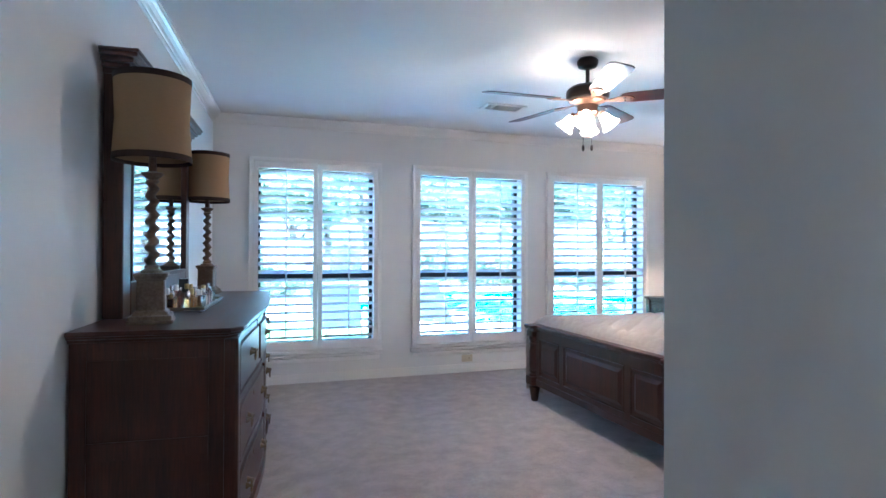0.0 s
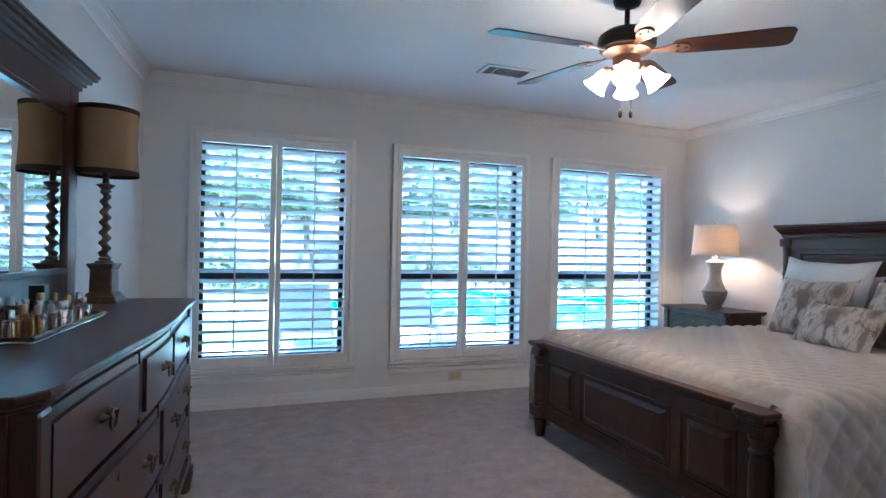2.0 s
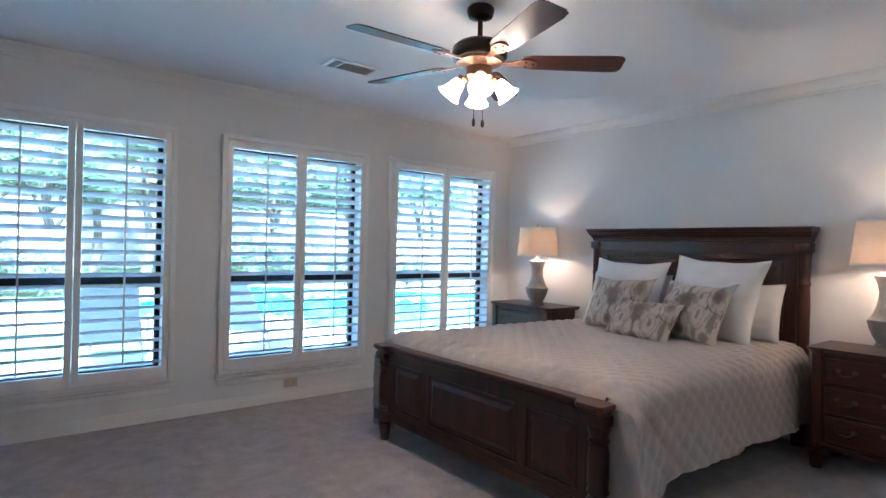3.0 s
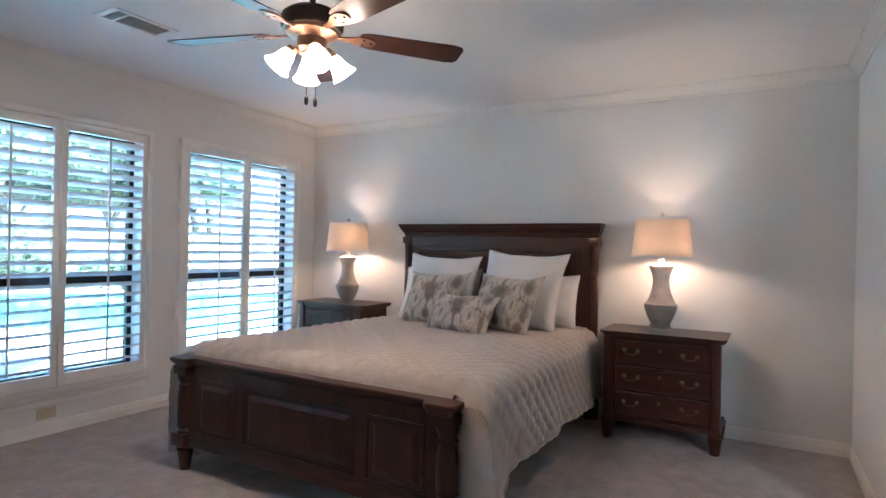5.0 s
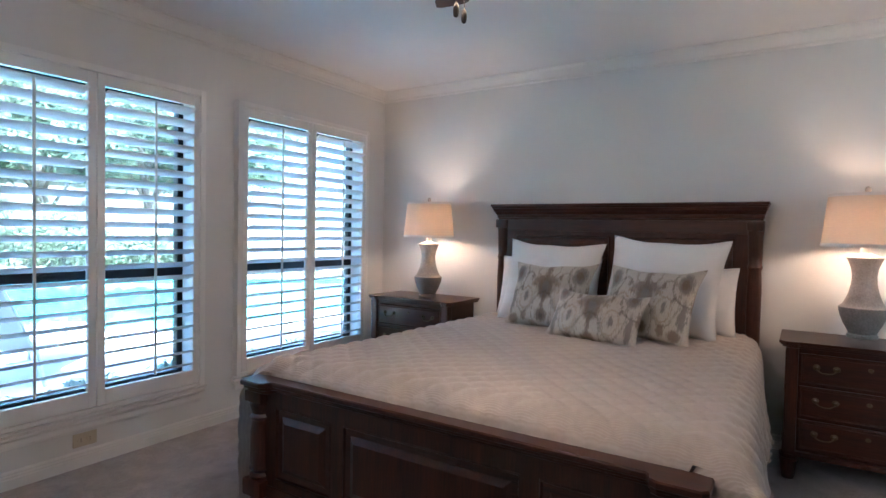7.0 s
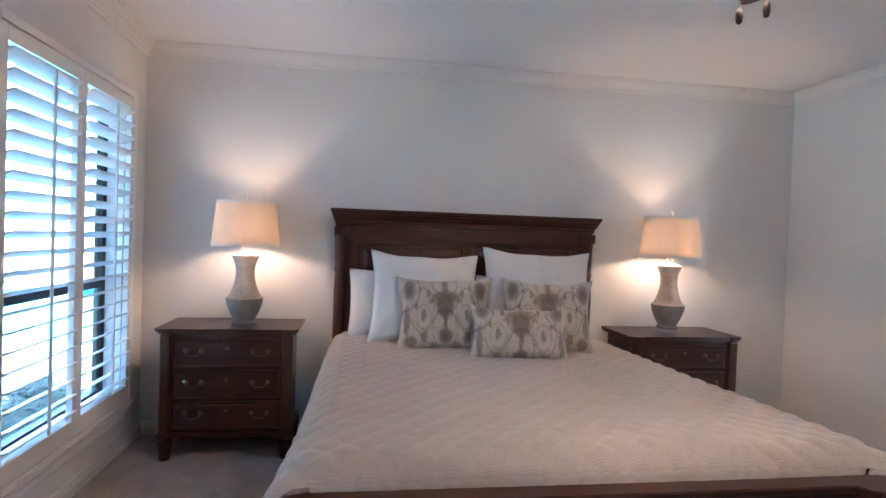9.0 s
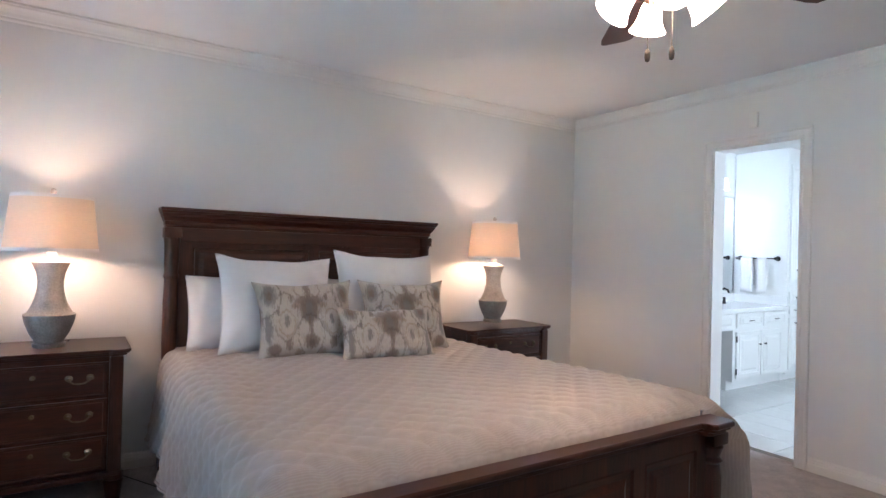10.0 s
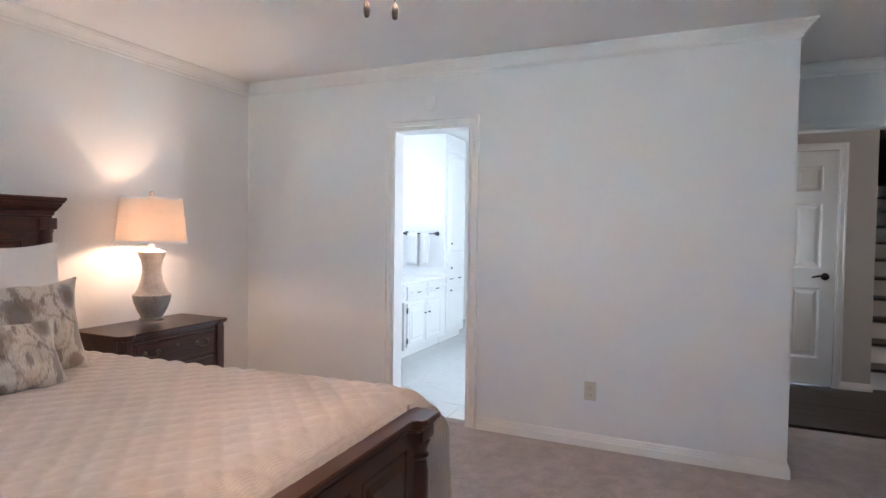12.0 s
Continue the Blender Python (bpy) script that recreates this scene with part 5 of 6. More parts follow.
van = thing("vanity_cabinet", "white bathroom vanity cabinet with dark pulls", "vanity", BATH @ Matrix.Diagonal((1, 1, 0.93, 1)))
part("body", boxes((VX, BX1 - 0.01, VY0, 0.62, 0.10, 0.80), (VX, BX1 - 0.01, 0.62, VY1, 0.62, 0.80), (VX, BX1 - 0.01, 1.55, VY1, 0.10, 0.62), (VX + 0.06, BX1 - 0.01, VY0, 0.62, 0.0, 0.10)), M_BATHCAB, van)
for y0, y1 in ((-0.33, 0.10), (0.12, 0.58), (0.64, 1.50)):
    bar_pull(shaker(van, "drawer", y0, y1, 0.64, 0.785), VX - 0.018, (y0 + y1) / 2, 0.712)
for y0, y1, yk in ((-0.25, 0.14, 0.10), (0.16, 0.58, 0.20)):
    dd = shaker(van, "door", y0, y1, 0.13, 0.60)
    knob(dd, VX - 0.018, yk, 0.46)
for zz in (0.20, 0.53):
    part("hinge", boxes((VX - 0.022, VX - 0.016, 0.575, 0.595, zz - 0.03, zz + 0.03), bevel=0.001), M_BLACK, van)
ct = part("bathroom_worktop", boxes((VX - 0.03, BX1 - 0.008, VY0 + 0.002, VY1, 0.80, 0.84), (BX1 - 0.03, BX1 - 0.008, VY0 + 0.002, VY1, 0.84, 0.94), (VX - 0.02, BX1 - 0.03, VY0 + 0.002, VY0 + 0.022, 0.84, 0.94), bevel=0.003), M_QUARTZ)
ct.matrix_basis = BATH @ Matrix.Diagonal((1, 1, 0.93, 1))
tagged(ct, "white quartz worktop with a low backsplash", "worktop")
tc_ = thing("tall_cabinet", "white tall linen cabinet standing beyond the vanity", "cabinet", BATH)
part("body", boxes((VX, BX1 - 0.01, VY0 - 0.62, VY0, 0.08, ZC - 0.01), (VX + 0.05, BX1 - 0.01, VY0 - 0.62, VY0, 0, 0.08)), M_BATHCAB, tc_)
for (z0, z1), kz in (((0.12, 0.66), 0.60), ((0.69, 0.78), None), ((0.80, 0.93), 0.865), ((0.98, 2.25), 1.15)):
    dd = shaker(tc_, "door", VY0 - 0.58, VY0 - 0.04, z0, z1) if z1 - z0 > 0.12 else part("drawer", boxes((VX - 0.018, VX, VY0 - 0.58, VY0 - 0.04, z0, z1), bevel=0.002), M_BATHCAB, tc_)
    if kz:
        knob(dd, VX - 0.018, VY0 - 0.14, kz)
    else:
        for yy in (VY0 - 0.16, VY0 - 0.42):
            bar_pull(dd, VX - 0.018, yy, 0.735)
bar = thing("towel_bar", "dark metal towel bar on the side of the cabinet", "towel bar", BATH)
part("rail", tube([(5.02, VY0 + 0.06, 1.265), (5.46, VY0 + 0.06, 1.265)], 0.006, 10), M_BLACK, bar, smooth=True)
for xx in (5.04, 5.44):
    part("bracket", lathe([(0.026, 0), (0.024, 0.008), (0.010, 0.014), (0.009, 0.056), (0.014, 0.064), (0.010, 0.072)], 18, pose(xx, VY0, 1.265, -90, 0, 0)), M_BLACK, bar, smooth=True)
for xx, w in ((5.17, 0.10), (5.33, 0.13)):
    bm = bmesh.new()
    for sg, low in ((1, 0.90), (-1, 0.98)):
        g = [[bm.verts.new((xx - w / 2 + w * i / 8 + 0.004 * math.sin(j), VY0 + 0.06 + sg * (0.010 + 0.003 * math.sin(i * 1.7)), 1.272 - (1.272 - low) * j / 8)) for j in range(9)] for i in range(9)]
        for i in range(8):
            for j in range(8):
                bm.faces.new((g[i][j], g[i + 1][j], g[i + 1][j + 1], g[i][j + 1]))
    tw = part("hand_towel", bm, M_TOWEL, smooth=True)
    tw.matrix_basis = BATH
    sol = tw.modifiers.new("thick", 'SOLIDIFY')
    sol.thickness = 0.008
    tagged(tw, "white hand towel hanging folded over the bar", "towel", group="towels on the bar")
bmr = thing("bathroom_mirror", "frameless bathroom mirror above the vanity", "mirror", BATH @ Matrix.Translation((0, 0, -0.05)))
part("mirror_glass", boxes((BX1 - 0.008, BX1 - 0.001, VY0 + 0.03, VY1, 0.95, 1.98)), M_MIRROR, bmr)
for yy in (0.06, 1.10):
    sc = thing("wall_sconce", "lit white glass sconce over the vanity mirror", "wall light", BATH @ Matrix.Translation((BX1, yy, 2.10)), group="sconces over the vanity")
    part("back_plate", boxes((-0.014, 0, -0.05, 0.05, -0.03, 0.05), bevel=0.004), M_BLACK, sc)
    part("arm", tube([(-0.01, 0, 0.02), (-0.10, 0, 0.03), (-0.12, 0, 0.0)], 0.007, 8), M_BLACK, sc, smooth=True)
    part("glass_shade", lathe([(0.030, 0.0), (0.036, -0.01), (0.055, -0.12), (0.053, -0.12), (0.033, -0.01)], 20, Matrix.Translation((-0.12, 0, 0)), cap=False), M_SCONCE, sc, smooth=True)
for yy in (0.06, 1.10):
    bulb("sconce_bulb", BATH @ Vector((BX1 - 0.12, yy, 2.02)), 0.3, (0.9, 0.96, 1.0), 0.03)
fau = thing("faucet", "dark bronze arched basin faucet", "faucet", BATH @ Matrix.Translation((5.34, 0.20, 0.7812)))
part("spout", tube([(0, 0, 0), (0, 0, 0.10), (-0.01, 0, 0.14), (-0.05, 0, 0.165), (-0.09, 0, 0.15), (-0.10, 0, 0.12)], 0.011, 10), M_BLACK, fau, smooth=True)
for s in (-1, 1):
    part("handle", lathe([(0.022, 0), (0.018, 0.01), (0.012, 0.05), (0.018, 0.06), (0.008, 0.07)], 14, Matrix.Translation((0, s * 0.09, 0))), M_BLACK, fau, smooth=True)
stl = thing("vanity_stool", "small stool with a red seat and curved wooden legs", "stool", BATH @ Matrix.Translation((5.12, 1.05, 0)))
part("seat", lathe([(0.16, 0.42), (0.175, 0.44), (0.175, 0.47), (0.15, 0.495), (0.05, 0.505)], 28), M_REDSEAT, stl, smooth=True)
for k in range(4):
    q = math.pi / 4 + k * math.pi / 2
    part("leg", tube([(0.13 * math.cos(q), 0.13 * math.sin(q), 0.43), (0.16 * math.cos(q), 0.16 * math.sin(q), 0.33), (0.13 * math.cos(q), 0.13 * math.sin(q), 0.15), (0.16 * math.cos(q), 0.16 * math.sin(q), 0.0)], [0.022, 0.02, 0.013, 0.018], 10), M_WOODZ, stl, smooth=True)


# ---- hall beyond the opening ----
HY = 0.46
structure("floor_hall", boxes((-1.6, 1.79, -4.6, YO - 0.06, -0.2, -0.012)), M_DARKFLOOR, "dark stained plank hall floor", "floor")
fh = bpy.data.objects["floor_hall"]
pb = bmesh.new()
box(pb, 0, 1.1985, 0, 0.1488, -0.012, -0.002, bevel=0.0006, seg=1)
PLANK = part("plank", pb, M_DARKFLOOR, fh)
first = True
for j in range(11):
    yy = YO - 0.06 - 0.15 * (j + 1)
    xa = -1.6
    while xa < 1.66:
        xb = min(1.665, xa + (1.2 if xa > -1.59 else 0.4 + 0.4 * (j % 3)))
        m = Matrix.Translation((xa, yy, random.uniform(0, 0.0012))) @ Matrix.Diagonal(((xb - xa) / 1.2, 1, 1, 1))
        if first:
            PLANK.matrix_basis, first = m, False
        else:
            share("plank", PLANK, fh, m)
        xa = xb
HD = (0.948, 1.685)
structure("wall_hall_door", boxes((0.68, HD[0], HY - 0.12, HY, -0.1, 2.7), (HD[0], HD[1], HY - 0.12, HY, 2.03, 2.7), (HD[1], 1.788, HY - 0.12, HY, -0.1, 2.7), (1.735, 1.788, HY, YO - 0.12, -0.1, 2.7), (0.68, 0.80, -4.6, HY - 0.12, -0.1, 4.0)), M_WALLH, "warm grey hall wall with a panel door", "wall")
structure("wall_hall_west", boxes((-1.75, -1.6, -4.6, YO, -0.1, 4.0), (-1.6, -0.05, YO - 0.12, YO - 0.004, -0.1, 2.7), (-1.6, 0.68, -4.75, -4.6, -0.1, 4.0)), M_WALLH, "warm grey hall wall", "wall")
structure("ceiling_hall", boxes((-1.6, 1.788, HY, YO - 0.12, 2.44, 2.6), (-1.6, 0.68, -4.6, HY, 3.9, 4.0)), M_CEIL, "white hall ceiling", "ceiling")
base("baseboard_hall", (HD[0] - 0.06, HY), (0.68, HY), (0, 1), (0, 1))
casing("trim_hall_door", *HD, 2.03, HY, 1, "white painted casing round the hall door")
dr = thing("door_1", "closed white six panel hall door with a black lever", "door", kind="structure")
xl, xr = HD[0] + 0.003, HD[1] - 0.003
wd = HD[1] - HD[0]
cols = [(HD[0] + 0.11 + c * (wd - 0.13) / 2, HD[0] + 0.11 + c * (wd - 0.13) / 2 + (wd - 0.31) / 2) for c in (0, 1)]
tiers = ((0.24, 0.85), (1.02, 1.58), (1.68, 1.90))
yb, yf = HY - 0.024, HY - 0.005
rows = [(xl, xr, HY - 0.045, yb, 0.008, 2.025), (xl, cols[0][0], yb, yf, 0.008, 2.025), (cols[0][1], cols[1][0], yb, yf, 0.008, 2.025), (cols[1][1], xr, yb, yf, 0.008, 2.025)]
for z0, z1 in zip((0.008, 0.85, 1.58, 1.90), (0.24, 1.02, 1.68, 2.025)):
    rows += [(a, b, yb, yf, z0, z1) for a, b in cols]
leaf = part("door_leaf", boxes(*rows), M_TRIM, dr)
for a, b in cols:
    for z0, z1 in tiers:
        t = bmesh.new()
        loops = [[t.verts.new((xx, yb + o, zz)) for xx, zz in ((a + i, z0 + i), (b - i, z0 + i), (b - i, z1 - i), (a + i, z1 - i))] for o, i in ((0.017, 0.0), (0.010, 0.010), (0.001, 0.014), (0.001, 0.028), (0.013, 0.052))]
        for p0, p1 in zip(loops, loops[1:]):
            for q in range(4):
                t.faces.new((p0[q], p0[(q + 1) % 4], p1[(q + 1) % 4], p1[q]))
        t.faces.new(loops[-1])
        part("panel", t, M_TRIM, leaf)
lev = part("door_handle", tube([(HD[0] + 0.075, HY, 0.95), (HD[0] + 0.075, HY + 0.05, 0.95), (HD[0] + 0.12, HY + 0.055, 0.958), (HD[0] + 0.18, HY + 0.052, 0.945)], [0.010, 0.010, 0.009, 0.007], 10), M_BLACK, leaf, "black lever handle", smooth=True)
part("rose", lathe([(0.032, 0), (0.030, 0.006), (0.014, 0.010)], 20, pose(HD[0] + 0.075, HY - 0.005, 0.95, -90, 0, 0)), M_BLACK, lev, smooth=True)
st = thing("staircase", "stairs with white risers and dark wood treads", "stairs", kind="structure")
for i in range(11):
    y = HY - 0.10 - 0.275 * i
    part("riser", boxes((-0.45, 0.68, y - 0.275, y, 0.178 * i, 0.178 * (i + 1) - 0.028)), M_TRIM, st)
    part("tread", boxes((-0.45, 0.679, y - 0.275, y + 0.025, 0.178 * (i + 1) - 0.028, 0.178 * (i + 1)), bevel=0.005), M_TREAD, st)
structure("wall_stairs", boxes((-0.60, -0.451, -4.6, HY - 0.1, -0.1, 4.0)), M_WALLH, "warm grey wall beside the stairs", "wall")
# added warm fill lamp for the closed hall, with no fixture or window behind it
hl = new("hall_fill_light", bpy.data.lights.new("hall_fill_light", 'AREA'))
hl.data.size, hl.data.energy, hl.data.color = 1.0, 1.1, (1.0, 0.78, 0.55)
hl.matrix_world = look((-1.55, 0.7, 1.5), (1.0, 0.7, 1.0))

# ---- garden ----
GZ = -0.16
M_LAWN = mat("lawn", (0.075, 0.115, 0.035), 0.9, second=(0.045, 0.075, 0.022), scale=2, bump=0.8, bscale=60)
M_PATIO = mat("pool_deck", (0.43, 0.42, 0.40), 0.8, var=0.05, scale=1.5, bump=0.3, bscale=80)
M_COPING = mat("coping_stone", (0.46, 0.44, 0.41), 0.75, var=0.08, scale=5, bump=0.3, bscale=60)
M_POOL = mat("pool_plaster", (0.055, 0.28, 0.33), 0.7, var=0.05, scale=2)
M_WATER = glass_mat("pool_water", (0.70, 0.95, 0.97), 0.06, 1.22)
M_WATER.node_tree.nodes["Principled BSDF"].inputs["Specular IOR Level"].default_value = 0.1
M_FENCE = mat("weathered_fence", (0.30, 0.28, 0.26), 0.85, second=(0.18, 0.165, 0.15), scale=3, stretch=(6, 6, 0.6), bump=0.4, bscale=30)


def leaf_mat(name, colour, second):
    """Leaves: part of the light comes through the blade."""
    m = mat(name, colour, 0.5, second=second, scale=3)
    n, l = m.node_tree.nodes, m.node_tree.links
    p = n["Principled BSDF"]
    t, x = n.new("ShaderNodeBsdfTranslucent"), n.new("ShaderNodeMixShader")
    x.inputs[0].default_value = 0.4
    l.new(p.inputs["Base Color"].links[0].from_socket, t.inputs["Color"])
    l.new(p.outputs[0], x.inputs[1])
    l.new(t.outputs[0], x.inputs[2])
    l.new(x.outputs[0], n["Material Output"].inputs["Surface"])
    return m


M_LEAF = leaf_mat("leaf_green", (0.16, 0.19, 0.13), (0.095, 0.12, 0.075))
M_LEAF2 = leaf_mat("leaf_light", (0.20, 0.235, 0.16), (0.11, 0.14, 0.09))
M_BARK = mat("bark", (0.11, 0.085, 0.065), 0.9, second=(0.05, 0.038, 0.03), scale=6, stretch=(4, 4, 0.7), bump=0.7, bscale=25)
M_ROCK = mat("rock", (0.20, 0.175, 0.15), 0.85, second=(0.11, 0.095, 0.08), scale=5, bump=0.5, bscale=25)
M_SLING = mat("lounge_mesh", (0.40, 0.385, 0.36), 0.8, var=0.06, scale=20, bump=0.3)
M_ALU = mat("lounge_frame", (0.48, 0.46, 0.43), 0.45, 0.3)
PX0, PX1, PY0, PY1 = -6.0, 6.0, 0.0, 8.4
POOL = pose(5.9, 11.0, 0, 0, 0, -46)


def beyond(x, y, off):
    """Moves a place in the garden to the far side of the pool."""
    q = POOL.inverted() @ Vector((x, y, 0))
    if -9 < q.x < 9 and q.y < PY1 + off:
        q.y = PY1 + off
    q = POOL @ q
    return q.x, q.y


bm = bmesh.new()
for r in ((-400, PX0, -400, 800), (PX1, 400, -400, 800), (PX0, PX1, -400, PY0), (PX0, PX1, PY1, 800)):
    vs = [bm.verts.new((xx, yy, GZ - 0.03)) for xx, yy in ((r[0], r[2]), (r[1], r[2]), (r[1], r[3]), (r[0], r[3]))]
    bm.faces.new(vs)
structure("ground", bm, M_LAWN, "mown lawn round the house and pool", "lawn").matrix_basis = POOL
M_ = 0.32
structure("pavement", boxes((PX0 - 1.6, PX0 - M_, -1.6, PY1 + 0.9, GZ - 0.10, GZ), (PX1 + M_, PX1 + 1.6, -1.6, PY1 + 0.9, GZ - 0.10, GZ), (PX0 - M_, PX1 + M_, -1.6, PY0 - M_, GZ - 0.10, GZ), (PX0 - M_, PX1 + M_, PY1 + M_, PY1 + 0.9, GZ - 0.10, GZ)), M_PATIO, "pale concrete pool deck", "patio").matrix_basis = POOL
structure("patio", boxes((-6, 9, 8.45, 10.6, GZ - 0.10, GZ - 0.004)), M_PATIO, "pale concrete patio along the house", "patio")
pool = thing("swimming_pool", "turquoise swimming pool with stone coping", "pool", POOL, kind="structure")
part("basin", boxes((PX0 - 0.2, PX0, PY0 - 0.2, PY1 + 0.2, GZ - 1.4, GZ - 0.02), (PX1, PX1 + 0.2, PY0 - 0.2, PY1 + 0.2, GZ - 1.4, GZ - 0.02), (PX0, PX1, PY0 - 0.2, PY0, GZ - 1.4, GZ - 0.02), (PX0, PX1, PY1, PY1 + 0.2, GZ - 1.4, GZ - 0.02), (PX0, PX1, PY0, PY1, GZ - 1.5, GZ - 1.3)), M_POOL, pool)
bm = bmesh.new()
g = [[bm.verts.new((PX0 + (PX1 - PX0) * i / 60, PY0 + (PY1 - PY0) * j / 24, GZ - 0.10 + 0.006 * noise.noise(Vector((i * 0.6, j * 0.6, 0))))) for j in range(25)] for i in range(61)]
for i in range(60):
    for j in range(24):
        bm.faces.new((g[i][j], g[i + 1][j], g[i + 1][j + 1], g[i][j + 1]))
wtr = part("water", bm, M_WATER, pool, smooth=True)
wtr.visible_shadow = False
if wtr.data.polygons[0].normal.z < 0:
    wtr.data.flip_normals()
cb = bmesh.new()
box(cb, 0.004, 0.596, 0.004, 0.30, 0, 0.06, bevel=0.012)
COP = None
for side, n in (("s", 20), ("n", 20)):
    for i in range(n):
        y = PY0 - 0.31 if side == "s" else PY1 + 0.005
        m = Matrix.Translation((PX0 + i * 0.60, y, GZ - 0.035))
        if COP is None:
            COP = part("coping_stone", cb, M_COPING, pool)
            COP.matrix_basis = m
        else:
            share("coping_stone", COP, pool, m)

fence = thing("fence", "weathered grey board fence behind the pool", "fence")
fbm = bmesh.new()
box(fbm, 0.004, 0.136, 0, 0.02, 0, 1.75, bevel=0.003, seg=1)
FB = part("board", fbm, M_FENCE, fence)
FY = 20.5
nb = 0
for i in range(184):
    if i < 78:
        m = Matrix.Translation((-9 + i * 0.145, FY + random.uniform(-0.006, 0.006), GZ + random.uniform(-0.015, 0.015)))
    else:
        m = POOL @ Matrix.Translation((-7.6 + (i - 78) * 0.145, PY1 + 2.8 + random.uniform(-0.006, 0.006), GZ + random.uniform(-0.015, 0.015)))
    if i == 0:
        FB.matrix_basis = m
    else:
        share("board", FB, fence, m)
for z in (0.35, 1.35):
    part("rail", boxes((-9, 2.3, FY + 0.021, FY + 0.06, GZ + z, GZ + z + 0.09)), M_FENCE, fence)
    part("rail", boxes((-7.6, 7.8, PY1 + 2.821, PY1 + 2.86, GZ + z, GZ + z + 0.09)), M_FENCE, fence).matrix_basis = POOL


def leaves(bm, centre, radii, n, size, rnd, shell=0.55):
    """Many small leaf blades scattered through an uneven crown."""
    c = Vector(centre)
    for _ in range(n):
        d = Vector((rnd.gauss(0, 1), rnd.gauss(0, 1), rnd.gauss(0, 1))).normalized()
        rr = shell + (1 - shell) * rnd.random()
        rr *= 0.78 + 0.45 * noise.noise(d * 2.2 + c * 0.7)
        p = c + Vector((d.x * radii[0], d.y * radii[1], d.z * radii[2])) * rr
        a = Vector((rnd.uniform(-1, 1), rnd.uniform(-1, 1), rnd.uniform(-0.6, 0.6))).normalized() * size * rnd.uniform(0.6, 1.3)
        b = a.cross(d).normalized() * a.length * 0.45
        q = [bm.verts.new(v) for v in (p - a, p + b * 0.8, p + a, p - b * 0.8)]
        bm.faces.new(q)


rg = random.Random(11)


def tree(x, y, h, spread, label, leaf):
    x, y = beyond(x, y, 3.6 + 0.9 * (y - 23.5))
    t = thing("tree", label, "tree", Matrix.Translation((x, y, GZ - 0.03)), group="trees behind the fence")
    bm = bmesh.new()
    pts = [Vector((0.12 * math.sin(k * 0.9), 0.08 * math.cos(k), h * 0.55 * k / 6)) for k in range(7)]
    tube(pts, [0.19 - 0.018 * k for k in range(7)], 10, bm)
    tips = []
    for k in range(7):
        q = k * 2 * math.pi / 7 + rg.uniform(-0.3, 0.3)
        s = pts[3 + k % 4]
        e = s + Vector((math.cos(q) * spread * 0.6, math.sin(q) * spread * 0.6, h * rg.uniform(0.15, 0.35)))
        tube([s, (s + e) / 2 + Vector((0, 0, 0.2)), e], [0.07, 0.045, 0.015], 6, bm)
        tips.append(e)
    part("trunk", bm, M_BARK, t)
    bm = bmesh.new()
    for e in tips + [Vector((0, 0, h * 0.8)), Vector((0.5, 0.3, h * 0.65))]:
        leaves(bm, e, (spread * 0.5, spread * 0.5, h * 0.17), 1100, 0.12, rg, 0.2)
    part("crown", bm, leaf, t)


for x, y, h, s in ((-5.5, 24, 6.5, 2.4), (-1.5, 25, 7.5, 2.8), (2.2, 23.5, 5.8, 2.2), (5.2, 25.5, 8, 2.8), (9.0, 24, 6.6, 2.5), (13, 24.5, 7.5, 2.7), (17, 25, 7, 2.6), (-8, 28, 8, 3.2), (-3.5, 28.5, 8.5, 3.4), (0.5, 28, 8, 3.2), (4, 29, 9, 3.4), (7.5, 28, 8.5, 3.3), (11, 28.5, 9, 3.4), (15.5, 29, 8.5, 3.4), (20, 28, 9, 3.4)):
    tree(x, y, h, s, "leafy green tree behind the garden fence", M_LEAF if s > 2.45 else M_LEAF2)


def shrub(x, y, rx, ry, h, label, leaf, n=900, size=0.055):
    bm = bmesh.new()
    leaves(bm, (0, 0, h * 0.5), (rx, ry, h * 0.55), n, size, rg, 0.45)
    for k in range(5):
        tube([(0, 0, 0), (rg.uniform(-rx, rx) * 0.5, rg.uniform(-ry, ry) * 0.5, h * 0.7)], [0.012, 0.005], 5, bm)
    o = part("shrub", bm, leaf)
    if y > 15:
        x, y = beyond(x, y, 1.9)
    o.location = (x, y, GZ - 0.03)
    tagged(o, label, "shrub", group="garden shrubs")


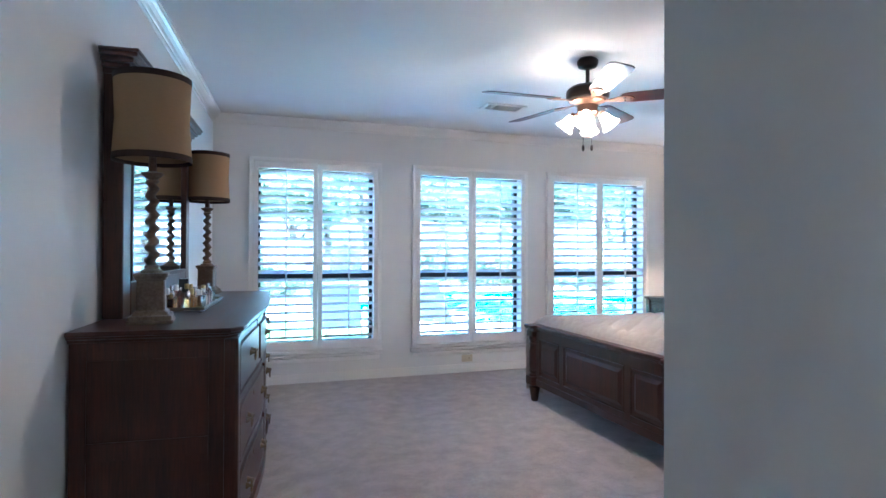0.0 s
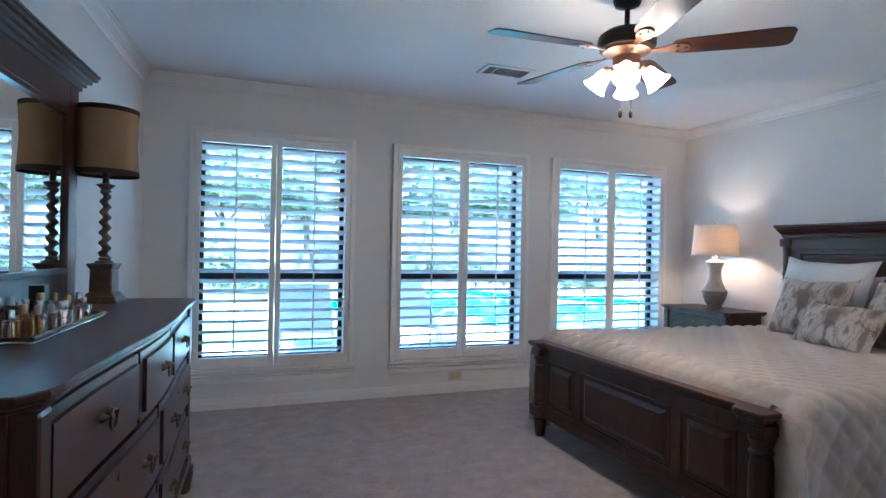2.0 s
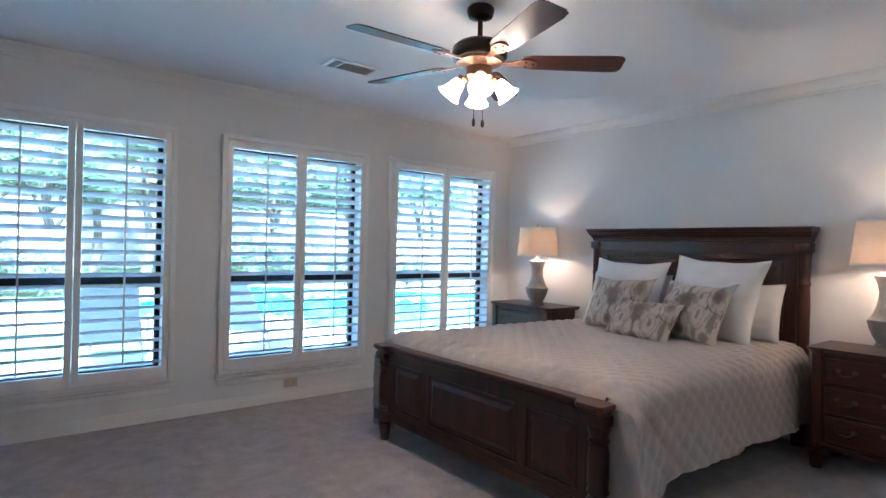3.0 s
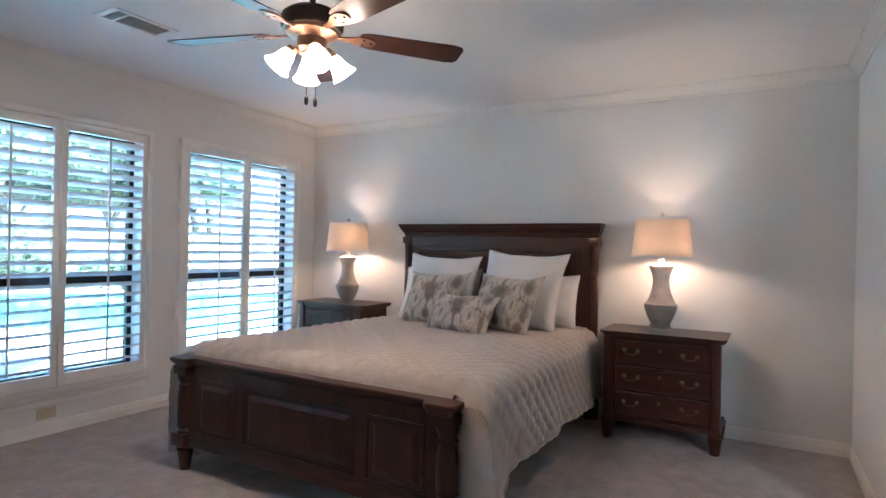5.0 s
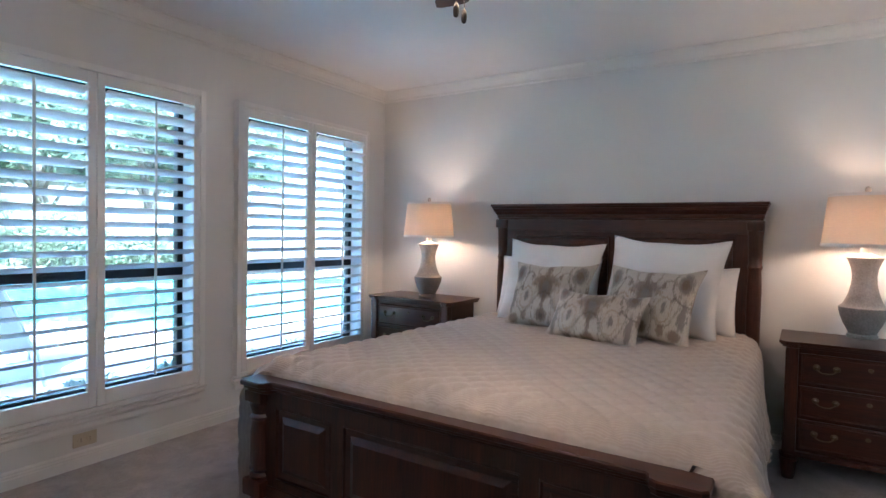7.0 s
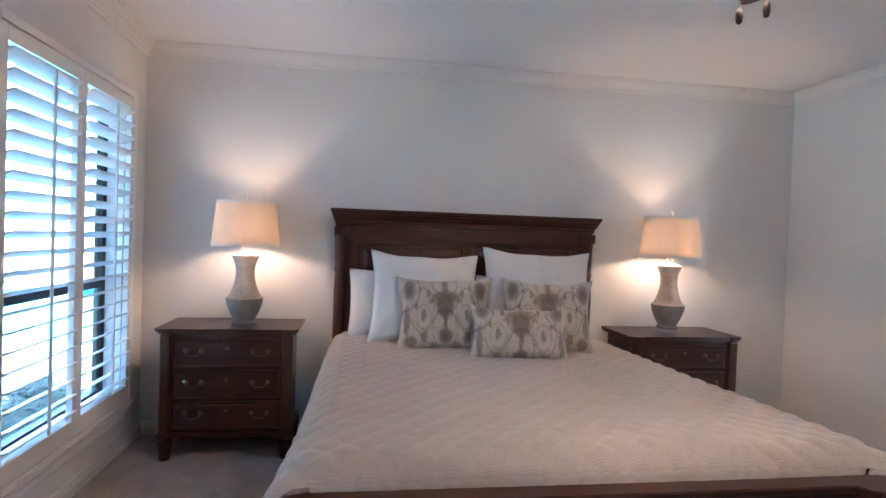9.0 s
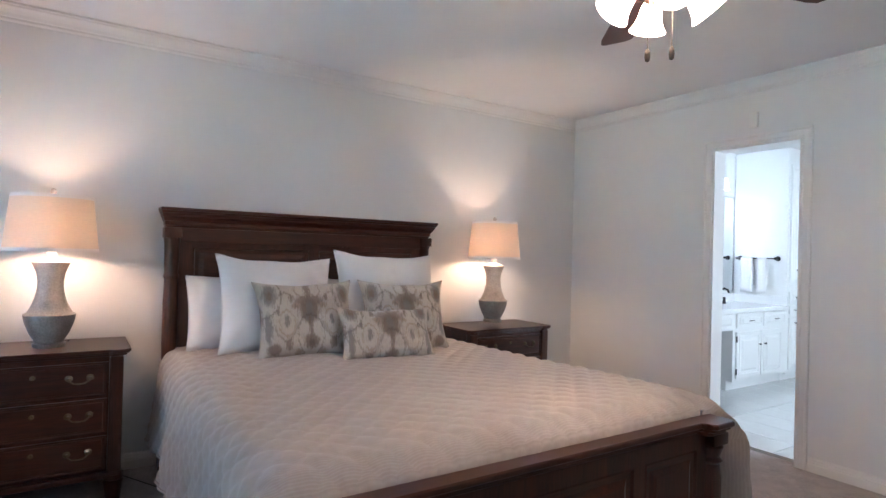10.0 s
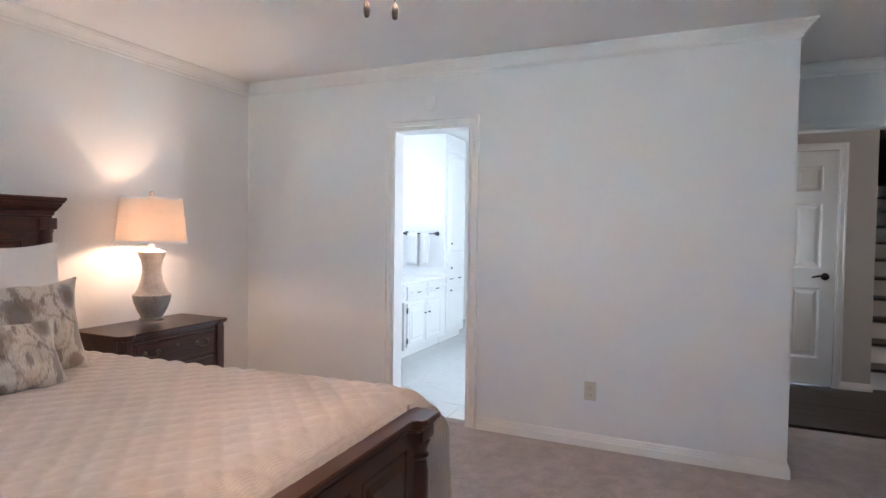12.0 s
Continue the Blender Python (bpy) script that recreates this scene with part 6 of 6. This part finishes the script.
for k in range(10):
    shrub(0.2 + k * 0.62, 7.95 + rg.uniform(-0.08, 0.08), 0.36, 0.26, 0.42, "low clipped green shrub under the window", M_LEAF2 if k % 3 else M_LEAF, 4200, 0.030)
for k in range(22):
    shrub(-7 + k * 1.1, 19.6 + rg.uniform(-0.3, 0.3), 0.95, 0.6, rg.uniform(0.8, 2.3), "dense green garden shrub by the fence", M_LEAF if k % 2 else M_LEAF2, 2400, 0.07)
for k in range(26):
    x = -2.5 + k * 0.55
    bm = bmesh.new()
    bmesh.ops.create_icosphere(bm, subdivisions=2, radius=0.24)
    for v in bm.verts:
        v.co *= 1 + 0.35 * noise.noise(v.co * 4 + Vector((k, 0, 0)))
        v.co.z *= 0.7
    o = part("garden_rock", bm, M_ROCK)
    o.matrix_basis = POOL @ pose(x - 4.5, PY1 + 1.05 + rg.uniform(-0.12, 0.12), GZ + 0.06, 0, 0, rg.uniform(0, 360))
    tagged(o, "rough tan boulder edging the planting bed", "rock", group="rocks edging the bed")


def lounger(m):
    l = thing("sun_lounger", "taupe sling sun lounger with a raised back on the deck", "sun lounger", m, group="sun loungers by the pool")
    part("frame", tube([(-0.31, -0.2, 0.34), (-0.31, 1.1, 0.34), (-0.30, 1.25, 0.33), (0.30, 1.25, 0.33), (0.31, 1.1, 0.34), (0.31, -0.2, 0.34)], 0.018, 8), M_ALU, l, smooth=True)
    part("seat_sling", boxes((-0.30, 0.30, -0.15, 1.22, 0.335, 0.345), bevel=0.003), M_SLING, l)
    bk = part("backrest", boxes((-0.30, 0.30, 0, 0.78, -0.005, 0.005), bevel=0.003), M_SLING, l)
    bk.matrix_basis = pose(0, -0.15, 0.345, 0, 0, 180) @ pose(0, 0, 0, 52, 0, 0)
    part("backrest_frame", tube([(-0.31, 0, 0), (-0.31, 0.78, 0), (0.31, 0.78, 0), (0.31, 0, 0)], 0.016, 8), M_ALU, bk, smooth=True)
    for s in (-1, 1):
        part("arm", tube([(s * 0.33, 0.35, 0.36), (s * 0.34, 0.30, 0.55), (s * 0.34, 0.0, 0.58), (s * 0.33, -0.32, 0.50)], 0.017, 8), M_ALU, l, smooth=True)
        for yy in (-0.1, 0.95):
            part("leg", tube([(s * 0.31, yy, 0.34), (s * 0.33, yy + 0.08, 0.0)], 0.016, 8), M_ALU, l, smooth=True)


lounger(pose(1.95, 9.65, GZ, 0, 0, -15))
lounger(pose(3.45, 9.75, GZ, 0, 0, -48))
hs = thing("neighbour_house", "grey neighbouring house beyond the trees", "house")
part("wall", boxes((-14, 22, 34, 42, GZ, 4.2)), M_FENCE, hs)
bm = bmesh.new()
v = [bm.verts.new(p) for p in ((-15, 33.2, 4.1), (23, 33.2, 4.1), (23, 42.8, 4.1), (-15, 42.8, 4.1), (-11, 38, 7.0), (19, 38, 7.0))]
for q in ((0, 1, 5, 4), (2, 3, 4, 5), (0, 4, 3), (1, 2, 5), (0, 3, 2, 1)):
    bm.faces.new([v[k] for k in q])
part("roof", bm, M_FENCE, hs)
